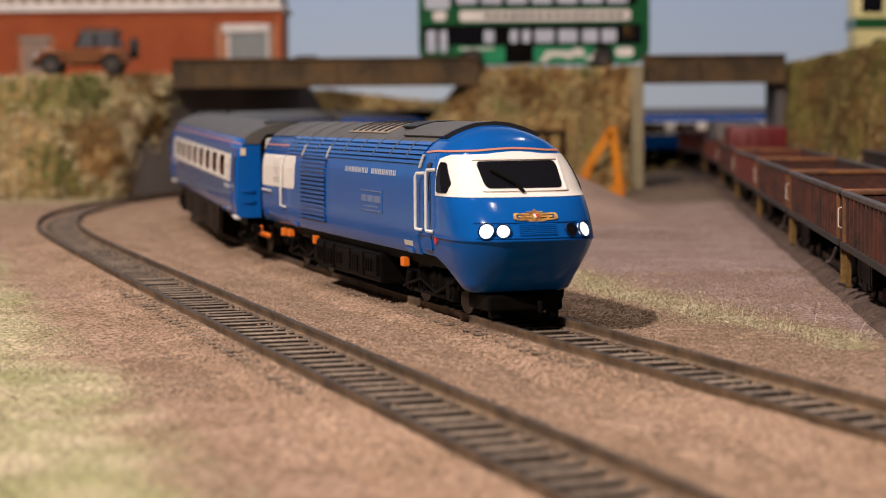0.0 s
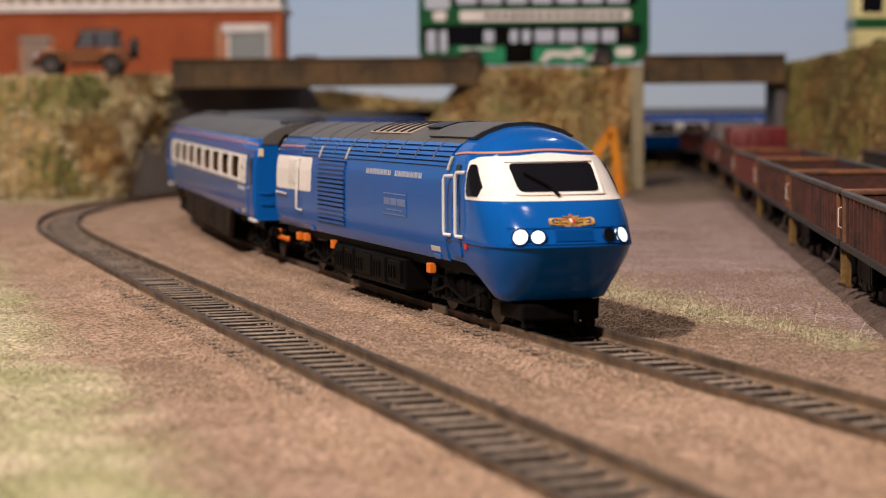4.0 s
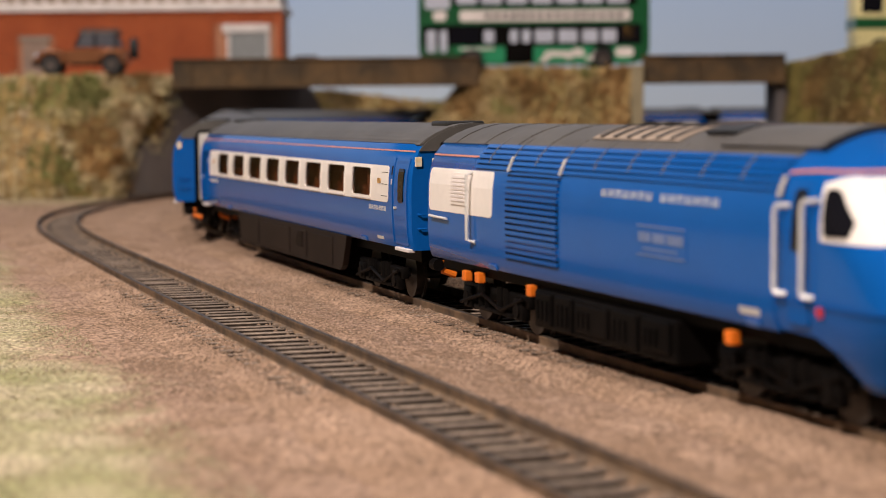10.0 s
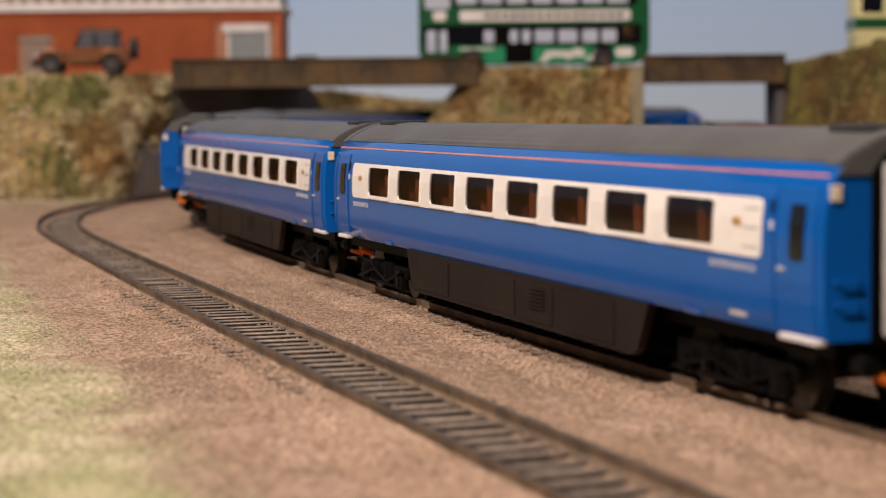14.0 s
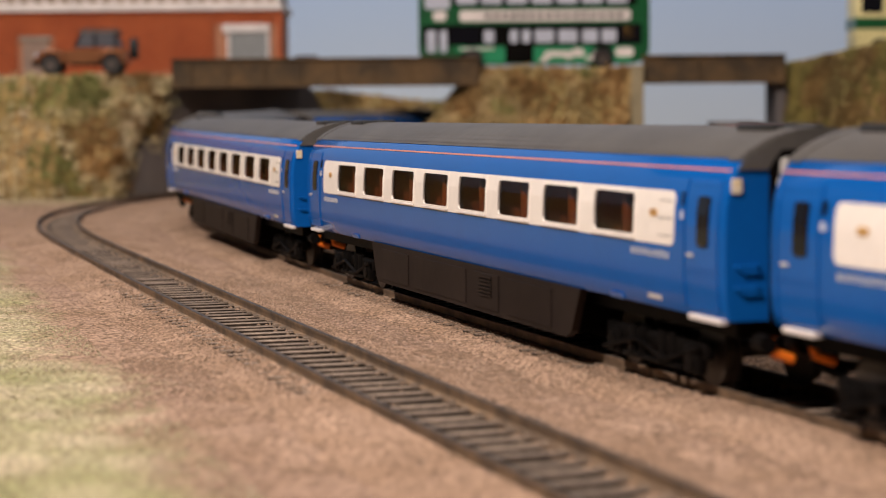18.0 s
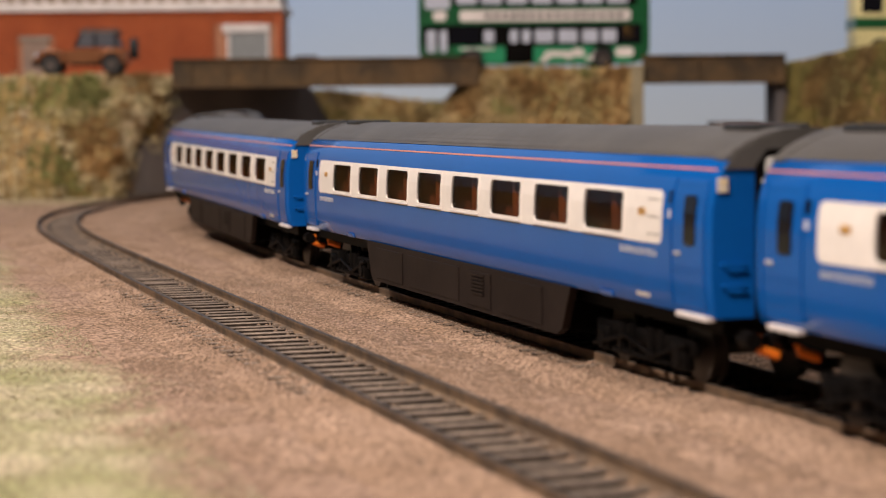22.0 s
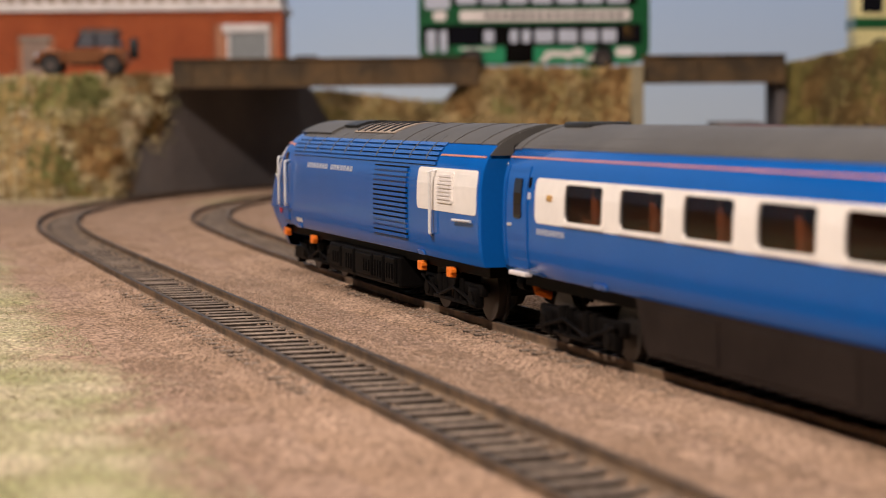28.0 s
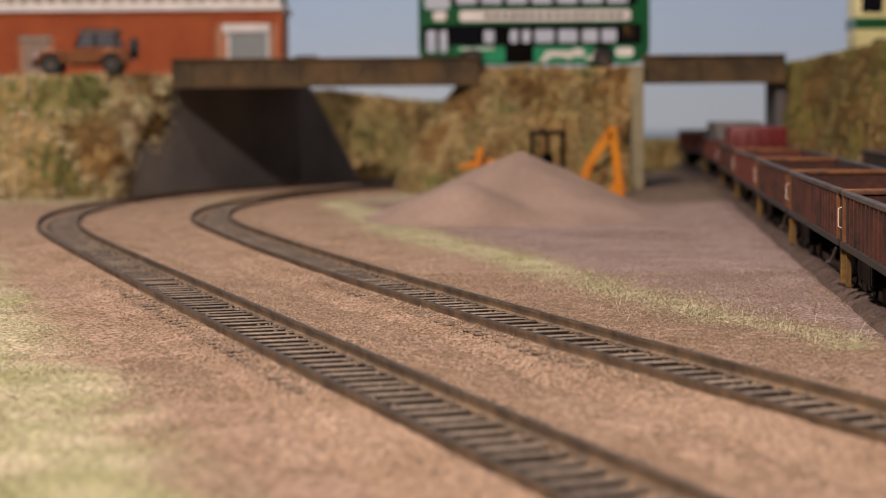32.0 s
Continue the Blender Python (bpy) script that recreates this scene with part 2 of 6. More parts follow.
def ground_sheet():
    xs = np.concatenate([np.arange(-1400, -330, 40), np.arange(-330, 330, 5), np.arange(330, 1401, 40)])
    ys = np.concatenate([np.arange(-500, 180, 40), np.arange(180, 900, 5), np.arange(900, 1500, 10), np.arange(1500, 2001, 50)])
    X, Y = np.meshgrid(xs, ys)
    pts = np.stack([X.ravel(), Y.ravel()], 1)
    la, lb = LINE_A[::3], LINE_B[::3]
    dist = np.minimum(*[np.min(np.hypot(pts[:, None, 0] - l[None, :, 0], pts[:, None, 1] - l[None, :, 1]), axis=1) for l in (la[:: 1], lb[::1])])
    verts, zone = [], []
    for (x, y), d in zip(pts, dist):
        p = Vector((x, y, 0))
        n1 = noise.noise(p / 60.0)
        n2 = noise.noise(p / 14.0 + Vector((7, 3, 1)))
        z = GROUND + (0.9 * n1 + 0.55 * n2) * min(1, max(0, (d - 14) / 14)) + (0.25 * noise.noise(p / 5.0) if d > 9 else 0)
        z += max(0.0, yard_lift(y) - 1.5) * min(1, max(0, (x - yard_line(y) + 80) / 50))
        if d < 24:
            z = min(z, -3.9 if d > 17 else -6.6)
        verts.append((x, y, z))
        left = (-24 - 0.30 * (y - 270)) - x
        grass = 1 / (1 + math.exp(-(left + 14 * n1 + 8 * n2 - 6) / 6)) if y < 980 else 0.2
        mid = float(np.interp(y, (464, 523, 623, 789, 1216), (84, 63, 40, -1, -72)))
        strip = math.exp(-((x - mid - 7 * n1) / (8 + 0.012 * (y - 460))) ** 2) if 425 < y < 1216 else 0
        yard = 1 / (1 + math.exp(-(x - mid - 7 + 5 * n1) / 2.5)) if y > 440 else 0
        far = min(1, max(0, (y - 1060) / 120)) * (0.55 if x < 20 else 0.1)
        bx = float(np.interp(y, LINE_B[600:800, 1], LINE_B[600:800, 0])) if y < 560 else x + 200
        # far yard ground coloured dark in place of the bridge's shadow
        yard_shade = min(1, max(0, (y - 1060) / 60)) * (1 if x > 20 else 0.0)
        # browner, darker sand right of track B and between the tracks
        dark_tone = 0.3 / (1 + math.exp(-max(-60.0, min(60.0, (x - bx - 8 + 9 * n1) / 7)))) * (1 - yard)
        if 300 < y < 640:
            ax = float(np.interp(y, LINE_A[160:360, 1], LINE_A[160:360, 0]))
            dark_tone = max(dark_tone, 0.14 * min(1, max(0, (x - ax + 6 * n1) / 22)) * min(1, (y - 300) / 120) * (1 - yard))
        zone.append((min(1, max(grass, strip * 0.95, far)), yard * (1 - strip), max(dark_tone, 0.9 * yard_shade)))
    w = len(xs)
    faces = [(j * w + i, j * w + i + 1, (j + 1) * w + i + 1, (j + 1) * w + i) for j in range(len(ys) - 1) for i in range(w - 1)]
    me = bpy.data.meshes.new("ground")
    me.from_pydata([(x * U, y * U, z * U) for x, y, z in verts], [], faces)
    col = me.color_attributes.new("cover", "FLOAT_COLOR", "POINT")
    for i, (a, b, c) in enumerate(zone):
        col.data[i].color = (a, b, c, 1)
    me.shade_smooth()
    m = bpy.data.materials.new("sandy_scenic_ground")
    m.use_nodes = True
    nt = m.node_tree
    n, l = nt.nodes, nt.links
    b = n["Principled BSDF"]
    b.inputs["Roughness"].default_value = 0.95
    b.inputs["Specular IOR Level"].default_value = 0.2
    at = n.new("ShaderNodeVertexColor")
    at.layer_name = "cover"
    sep = n.new("ShaderNodeSeparateColor")
    l.new(at.outputs["Color"], sep.inputs[0])
    co = n.new("ShaderNodeTexCoord")

    def noisy(scale, detail=5):
        t = n.new("ShaderNodeTexNoise")
        t.inputs["Scale"].default_value, t.inputs["Detail"].default_value = scale, detail
        l.new(co.outputs["Object"], t.inputs["Vector"])
        return t

    def blend(fac, a, bb, lo=None, hi=None):
        x = n.new("ShaderNodeMix")
        x.data_type = "RGBA"
        for sock, v in (("A", a), ("B", bb)):
            if isinstance(v, tuple):
                x.inputs[sock].default_value = (*v, 1)
            else:
                l.new(v, x.inputs[sock])
        if lo is not None:
            r = n.new("ShaderNodeMapRange")
            r.inputs[1].default_value, r.inputs[2].default_value = lo, hi
            l.new(fac, r.inputs[0])
            fac = r.outputs[0]
        l.new(fac, x.inputs["Factor"])
        return x.outputs["Result"]
    big, mid, fine, grit = noisy(14), noisy(60), noisy(420), noisy(850, 4)
    sand = blend(mid.outputs["Fac"], (0.325, 0.210, 0.138), (0.43, 0.288, 0.204), 0.38, 0.62)
    sand = blend(big.outputs["Fac"], sand, (0.395, 0.26, 0.19), 0.45, 0.65)
    sand = blend(fine.outputs["Fac"], sand, (0.17, 0.108, 0.066), 0.5, 0.72)
    yard = blend(mid.outputs["Fac"], (0.265, 0.180, 0.155), (0.335, 0.240, 0.215), 0.35, 0.65)
    yard = blend(big.outputs["Fac"], yard, (0.22, 0.145, 0.12), 0.52, 0.72)
    grass = blend(mid.outputs["Fac"], (0.36, 0.335, 0.175), (0.58, 0.49, 0.33), 0.35, 0.65)
    grass = blend(big.outputs["Fac"], grass, (0.33, 0.33, 0.145), 0.52, 0.68)
    grass = blend(fine.outputs["Fac"], grass, (0.24, 0.21, 0.09), 0.54, 0.76)
    bal = blend(fine.outputs["Fac"], (0.21, 0.145, 0.10), (0.10, 0.074, 0.055), 0.4, 0.62)
    c1 = blend(sep.outputs[1], sand, yard)
    # the edge of the grass is broken by the fine noise
    ad = n.new("ShaderNodeMath")
    ad.operation = "MULTIPLY_ADD"
    l.new(fine.outputs["Fac"], ad.inputs[0])
    ad.inputs[1].default_value = 0.9
    l.new(sep.outputs[0], ad.inputs[2])
    c2 = blend(ad.outputs[0], c1, grass, 0.72, 1.25)
    c3 = blend(sep.outputs[2], c2, bal)
    hs = n.new("ShaderNodeHueSaturation")
    vr = n.new("ShaderNodeMapRange")
    vr.inputs[1].default_value, vr.inputs[2].default_value = 0.36, 0.64
    vr.inputs[3].default_value, vr.inputs[4].default_value = 0.48, 1.5
    l.new(grit.outputs["Fac"], vr.inputs[0])
    l.new(vr.outputs[0], hs.inputs["Value"])
    l.new(c3, hs.inputs["Color"])
    l.new(hs.outputs[0], b.inputs["Base Color"])
    bp = n.new("ShaderNodeBump")
    bp.inputs["Strength"].default_value, bp.inputs["Distance"].default_value = 1.0, 0.0011
    l.new(grit.outputs["Fac"], bp.inputs["Height"])
    l.new(bp.outputs[0], b.inputs["Normal"])
    me.materials.append(m)
    tagged(new("ground", me), "sandy brown scenic ground with patches of dry grass", "ground", kind="structure")


ground_sheet()


def room():
    wall = mat("plain_room_paint", (0.40, 0.35, 0.30), 0.9, grain=0.03)
    bm = B()
    box(bm, -2500, 2500, -2500, 3200, -760, -740)
    structure("floor", bm, wall, "plain room floor below the layout", "floor")
    for nm, a in (("wall_west", (-2520, -2500, -2500, 3200)), ("wall_east", (2500, 2520, -2500, 3200)), ("wall_south", (-2500, 2500, -2520, -2500)), ("wall_north", (-2500, 2500, 3200, 3220))):
        bm = B()
        box(bm, *a, -740, 2000)
        structure(nm, bm, wall, "plain painted room wall", "wall")
    bm = B()
    box(bm, -2500, 2500, -2500, 3200, 2000, 2020)
    structure("ceiling", bm, wall, "plain painted room ceiling", "ceiling")


room()


def backdrop():
    m = bpy.data.materials.new("painted_sky_board")
    m.use_nodes = True
    n, l = m.node_tree.nodes, m.node_tree.links
    b = n["Principled BSDF"]
    b.inputs["Roughness"].default_value = 0.9
    g = n.new("ShaderNodeNewGeometry")
    s = n.new("ShaderNodeSeparateXYZ")
    l.new(g.outputs["Position"], s.inputs[0])
    r = n.new("ShaderNodeMapRange")
    r.inputs[1].default_value, r.inputs[2].default_value = 0.0, 0.20
    l.new(s.outputs["Z"], r.inputs[0])
    cr = n.new("ShaderNodeValToRGB")
    cr.color_ramp.elements[0].color = (0.07, 0.115, 0.15, 1)
    cr.color_ramp.elements[0].position = 0.06
    cr.color_ramp.elements[1].color = (0.46, 0.63, 0.92, 1)
    cr.color_ramp.elements[1].position = 0.85
    e = cr.color_ramp.elements.new(0.13)
    e.color = (0.12, 0.21, 0.34, 1)
    e = cr.color_ramp.elements.new(0.19)
    e.color = (0.56, 0.66, 0.78, 1)
    na = n.new("ShaderNodeTexNoise")
    na.inputs["Scale"].default_value = 6
    l.new(g.outputs["Position"], na.inputs["Vector"])
    ma = n.new("ShaderNodeMath")
    ma.operation = "MULTIPLY_ADD"
    ma.inputs[1].default_value = 0.05
    l.new(na.outputs["Fac"], ma.inputs[0])
    l.new(r.outputs[0], ma.inputs[2])
    l.new(ma.outputs[0], cr.inputs[0])
    l.new(cr.outputs[0], b.inputs["Base Color"])
    bm = B()
    box(bm, -1400, 1400, 1720, 1730, -60, 620)
    structure("backdrop", bm, m, "painted pale blue sky with hazy blue hills", "backdrop")


backdrop()

# ---------------------------------------------------------------- tracks


def offset_path(line, ss, s0, s1, off, step=8.0):
    out = []
    for s in np.arange(s0, s1, step):
        p, q = on_line(line, ss, s - 3), on_line(line, ss, s + 3)
        d = (q - p) / np.linalg.norm(q - p)
        c = (p + q) / 2
        out.append((c[0] - d[1] * off, c[1] + d[0] * off, d))
    return out


def track(line, ss, s0, s1, label):
    top = tagged(new("railway_track"), label, "track", "model tracks")
    for side in (-1, 1):
        path = offset_path(line, ss, s0, s1, side * 8.7)
        bm = B()
        prof = [(-1.1, -2.6), (1.1, -2.6), (1.1, -2.3), (0.35, -1.9), (0.35, -0.9), (0.5, -0.7), (0.5, -0.12), (0.38, 0), (-0.38, 0), (-0.5, -0.12), (-0.5, -0.7), (-0.35, -0.9), (-0.35, -1.9), (-1.1, -2.3)]
        loft(bm, [[(x - d[1] * a, y + d[0] * a, z) for a, z in prof] for x, y, d in path])
        for f in bm.faces:
            if f.calc_center_median().z > -0.13:
                f.material_index = 1
        part("rail", bm, (RAIL, RAILTOP), top, smooth=True)
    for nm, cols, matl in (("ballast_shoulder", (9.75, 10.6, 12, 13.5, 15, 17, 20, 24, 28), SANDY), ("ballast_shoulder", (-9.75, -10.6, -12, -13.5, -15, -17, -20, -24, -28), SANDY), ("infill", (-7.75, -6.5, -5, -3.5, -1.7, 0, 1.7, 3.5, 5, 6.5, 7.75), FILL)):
        bm = B()
        rows = []
        for x, y, d in offset_path(line, ss, s0, min(s1, 1300), 0, 2.5):
            row = []
            for a in cols:
                px, py = x - d[1] * a, y + d[0] * a
                v = Vector((px, py, 0))
                f = noise.noise(v / 1.6 + Vector((0, 0, 9)))
                g = noise.noise(v / 30.0 + Vector((4, 0, 2)))
                if abs(a) < 8:
                    deep = float(np.interp(py, (250, 310, 350, 400, 540, 600, 700), (0.72, 0.62, 0.3, 0.0, 0.0, 0.5, 0.62)))
                    z = -5.4 + 3.1 * deep + 0.5 * max(0, g - 0.05) + 0.14 * f + float(np.interp(a, (-8, -6.5, -5, 3, 5, 6.5, 8), (0.7, 0.3, 0, 0, 0.7, 1.2, 1.5)))
                else:
                    m = abs(a)
                    bare = float(np.interp(py, (330, 380, 560, 640), (0, 1, 1, 0))) * (1 if a > 0 else 0.35) * (m < 16)
                    z = float(np.interp(m, (9.75, 11, 15, 19, 24, 28), (-1.55, -1.9, -2.15, -2.8, -3.5, -4.6))) + 0.28 * f + 0.4 * g - bare * (0.42 + 0.5 * noise.noise(v / 4.0))
                row.append(bm.verts.new((px, py, z)))
            rows.append(row)
        for r, q in zip(rows, rows[1:]):
            for k in range(len(r) - 1):
                fc = bm.faces.new((r[k], r[k + 1], q[k + 1], q[k]))
                if nm == "infill" and (cols[k] >= 4.9 or cols[k] <= -6.4):
                    fc.material_index = 1
        part(nm, bm, (matl, SANDY), top, smooth="all")
    bm = B()
    box(bm, -1.6, 1.6, -15, 15, -5.8, -2.3, 0.22)
    for v in bm.verts:
        v.co.z += 0.12 * noise.noise(v.co * 0.6)
    bm.normal_update()
    # weathered tone on top faces, painted-in shade on all the others
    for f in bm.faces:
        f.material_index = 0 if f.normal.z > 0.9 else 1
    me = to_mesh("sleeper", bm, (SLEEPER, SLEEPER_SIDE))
    bm = B()
    for side in (-8.7, 8.7):
        for dy in (-1.55, 1.55):
            box(bm, -0.8, 0.8, side + dy - 0.6, side + dy + 0.6, -2.5, -1.95, 0.15)
    chair = to_mesh("rail_chair", bm, SLEEPER)
    for s in np.arange(s0, s1, 7.6):
        p, q = on_line(line, ss, s - 2), on_line(line, ss, s + 2)
        a = math.degrees(math.atan2(q[1] - p[1], q[0] - p[0]))
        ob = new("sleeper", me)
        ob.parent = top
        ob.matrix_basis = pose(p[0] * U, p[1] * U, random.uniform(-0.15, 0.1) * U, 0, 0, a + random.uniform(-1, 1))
        if s < 700:
            ob2 = new("rail_chair", chair)
            ob2.parent = top
            ob2.matrix_basis = pose(p[0] * U, p[1] * U, 0, 0, 0, a)
    return top


track(LINE_A, S_A, -120, 1500, "weathered model railway track half buried in sand")
track(LINE_B, S_B, -120, 1900, "weathered model railway track with sand ballast")

# ---------------------------------------------------------------- banks, bridge and road


def bank(name, outline_top, base_out, z0, z1, label, seed, clumps, pale=0.4, back=160, green=-0.1, patch=26.0, tones=(SCRUB_GREEN, SCRUB_PALE, SCRUB)):
    """An earth bank: a rough slope from a foot line up to a top line, with scatter on it.
    outline_top, base_out: rows of (x, y) of the brink and the foot, of one length."""
    top = tagged(new(name), label, "bank")
    rnd = random.Random(seed)
    bm = B()
    rows = []
    nv = 14
    m = len(outline_top)
    cols = []
    for i in range((m - 1) * 8 + 1):
        k, f = divmod(i, 8)
        k2 = min(k + 1, m - 1)
        f /= 8
        a = Vector((*outline_top[k], z1)[:3]).lerp(Vector((*outline_top[k2], z1)[:3]), f)
        b = Vector((*base_out[k], z0)).lerp(Vector((*base_out[k2], z0)), f)
        cols.append((a, b))
    for a, b in cols:
        row = []
        for j in range(nv + 1):
            t = j / nv
            p = b.lerp(a, t ** 1.3)
            h = z0 + (a.z - z0) * (1 - (1 - t) ** 1.25)
            w = Vector((p.x, p.y, h)) / 16.0 + Vector((seed, 0, 0))
            nn = noise.noise(w * 0.55) * 7.5 + noise.noise(w * 1.3) * 4.0 + noise.noise(w * 2.7) * 2.0
            row.append(bm.verts.new((p.x + nn * 0.4, p.y - nn, h + nn * 0.5 * (t < 0.95))))
        row.append(bm.verts.new((a.x, a.y + back, a.z - 1)))
        rows.append(row)
    for r, q in zip(rows, rows[1:]):
        for j in range(len(r) - 1):
            bm.faces.new((r[j], q[j], q[j + 1], r[j + 1]))
    body = part("earth", bm, BANK, top, smooth="all")
    pts = [v.co.copy() for v in body.data.vertices]
    # scatter: clumps of small leaves
    kinds = ((tones[0], "olive_scrub", -9.0, green), (tones[1], "pale_scrub", green, 0.16 - (0.4 - pale) * 0.5), (tones[2], "brown_scrub", 0.16 - (0.4 - pale) * 0.5, 9.0))
    for matl, nm, low, high in kinds:
        vs, fs = [], []
        nrow = nv + 2
        for c in range(clumps):
            i = rnd.randrange(len(rows) - 1)
            j = rnd.randrange(nv)
            f = rnd.random()
            q = pts[i * nrow + j].lerp(pts[(i + 1) * nrow + j], f).lerp(pts[i * nrow + j + 1], rnd.random()) / U
            w = noise.noise(q / patch + Vector((0, 0, seed))) + 0.3 * noise.noise(q / 8.0)
            if not low < w + rnd.gauss(0, 0.06) < high:
                continue
            r = rnd.uniform(1.4, 3.6)
            for leaf in range(11):
                o = Vector((rnd.gauss(0, 1), rnd.gauss(0, 1), rnd.gauss(0, 1))).normalized() * r * rnd.uniform(0.3, 1)
                u = Vector((rnd.gauss(0, 1), rnd.gauss(0, 1), rnd.gauss(0, 1))).normalized()
                v = u.orthogonal().normalized()
                s = rnd.uniform(0.5, 1.2)
                k = len(vs)
                cc = q + o
                for d in (u * s, v * s * 0.7, -u * s, -v * s * 0.7):
                    vs.append(((cc + d) * U)[:])
                fs.append((k, k + 1, k + 2, k + 3))
        me = bpy.data.meshes.new(nm)
        me.from_pydata(vs, [], fs)
        me.materials.append(matl)
        ob = new(nm, me)
        ob.parent = top
        ob["kind"] = "stuff"
    return top


ROAD = 76.5
BY = 1290.0
bank("earth_bank", [(-620, 1235), (-420, 1240), (-300, 1246), (-225, 1252), (-196, 1266), (-169, 1288), (-160, 1325)], [(-620, 1200), (-420, 1215), (-300, 1222), (-236, 1228), (-204, 1244), (-201, 1254), (-166, 1322)], GROUND - 2, 71.6, "tall earth bank with dry green and straw scrub", 3, 7000, 0.5, 20, -0.12, 34.0)
bank("earth_bank", [(26, 1330), (28, 1300), (40, 1286), (62, 1283), (118, 1286)], [(-24, 1420), (-30, 1300), (-8, 1262), (40, 1258), (118, 1272)], GROUND - 2, 74, "brown earth mound with dry scrub between the bridge spans", 11, 6000, 0.15, 110, -0.34, 26.0, (SCRUB_GREEN, SCRUB_TAN, SCRUB))
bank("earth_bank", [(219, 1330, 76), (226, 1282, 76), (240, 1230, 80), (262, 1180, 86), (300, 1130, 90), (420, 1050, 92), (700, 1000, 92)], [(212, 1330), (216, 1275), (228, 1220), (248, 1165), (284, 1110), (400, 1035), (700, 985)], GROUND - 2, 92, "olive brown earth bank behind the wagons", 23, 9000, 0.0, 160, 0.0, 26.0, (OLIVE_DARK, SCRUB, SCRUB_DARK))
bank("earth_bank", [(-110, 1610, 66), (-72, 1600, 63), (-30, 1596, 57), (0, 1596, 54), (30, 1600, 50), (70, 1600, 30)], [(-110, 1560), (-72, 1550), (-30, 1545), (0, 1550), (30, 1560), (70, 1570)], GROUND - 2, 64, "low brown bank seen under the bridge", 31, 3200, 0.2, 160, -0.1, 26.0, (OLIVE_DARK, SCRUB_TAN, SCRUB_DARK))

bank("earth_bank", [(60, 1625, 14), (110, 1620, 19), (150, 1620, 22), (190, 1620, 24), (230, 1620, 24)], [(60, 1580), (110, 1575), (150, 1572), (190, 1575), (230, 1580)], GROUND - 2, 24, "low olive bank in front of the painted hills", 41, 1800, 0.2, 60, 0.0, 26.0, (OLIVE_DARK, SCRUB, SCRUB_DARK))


def bridge():
    t = tagged(new("road_bridge"), "brown girder road bridge on concrete abutments", "bridge")
    for x0, x1 in ((-170, 24), (127, 217)):
        bm = B()
        box(bm, x0, x1, BY - 4, BY, 64.5, 81, 0.4)
        part("girder", bm, BEAM, t, "rust-brown weathered girder")
        bm = B()
        box(bm, x0, x1, BY - 6, BY + 1, 80.6, 81.8, 0.3)
        part("flange", bm, BEAM, t)
        bm = B()
        box(bm, x0, x1, BY - 6, BY + 1, 63.6, 64.8, 0.3)
        part("flange", bm, BEAM, t)
        for x in np.arange(x0 + 12, x1 - 6, 23.0):
            bm = B()
            box(bm, x - 0.5, x + 0.5, BY - 5.4, BY - 3.8, 64.8, 80.6)
            part("stiffener", bm, BEAM, t)
        bm = B()
        box(bm, x0, x1, BY + 1.2, BY + 55 if x0 > 0 else BY + 120, 66, 73.8)
        part("deck", bm, CONCRETE, t)
    # the outer abutment runs back at a slant behind the bend, with a sloping wing at each end
    bm = B()
    loft(bm, [[(x, y, GROUND - 1), (x - 4, y + 3, GROUND - 1), (x2 - 4, y2 + 3, 65.8), (x2, y2, 65.8)] for x, y, x2, y2 in ((-171, 1294, -171, 1294), (-120, 1376, -125, 1368), (-58, 1476, -92, 1421))])
    part("abutment_wall", bm, CONCRETE, t, "dark grey concrete abutment wall")
    bm = B()
    loft(bm, [[(-201, 1251, GROUND - 1), (-202.5, 1252.6, GROUND - 1), (-202.5, 1252.6, 3), (-201, 1251, 3)], [(-170.8, 1293.9, GROUND - 1), (-174.5, 1296.8, GROUND - 1), (-174.5, 1296.8, 63.4), (-170.8, 1293.9, 63.4)]])
    part("wing_wall", bm, CONCRETE, t, "grey sloping wing wall")
    bm = B()
    box(bm, 119, 126.8, 1279, 1400, GROUND - 1, 75.5, 0.6)
    part("pier", bm, PALE, t, "pale stone pier face")
    bm = B()
    box(bm, 212, 219, BY + 2, BY + 45, GROUND - 1, 65.9, 0.4)
    part("pier", bm, CONCRETE, t)


bridge()

bm = B()
prism(bm, [(-800, 1262), (-236, 1264), (-206, 1274), (-188, 1290), (-181, 1304), (-181, 1512), (-800, 1512)], "z", ROAD - 9, ROAD - 4.4)
structure("pavement", bm, TARMAC, "grey yard in front of the brick building", "pavement")

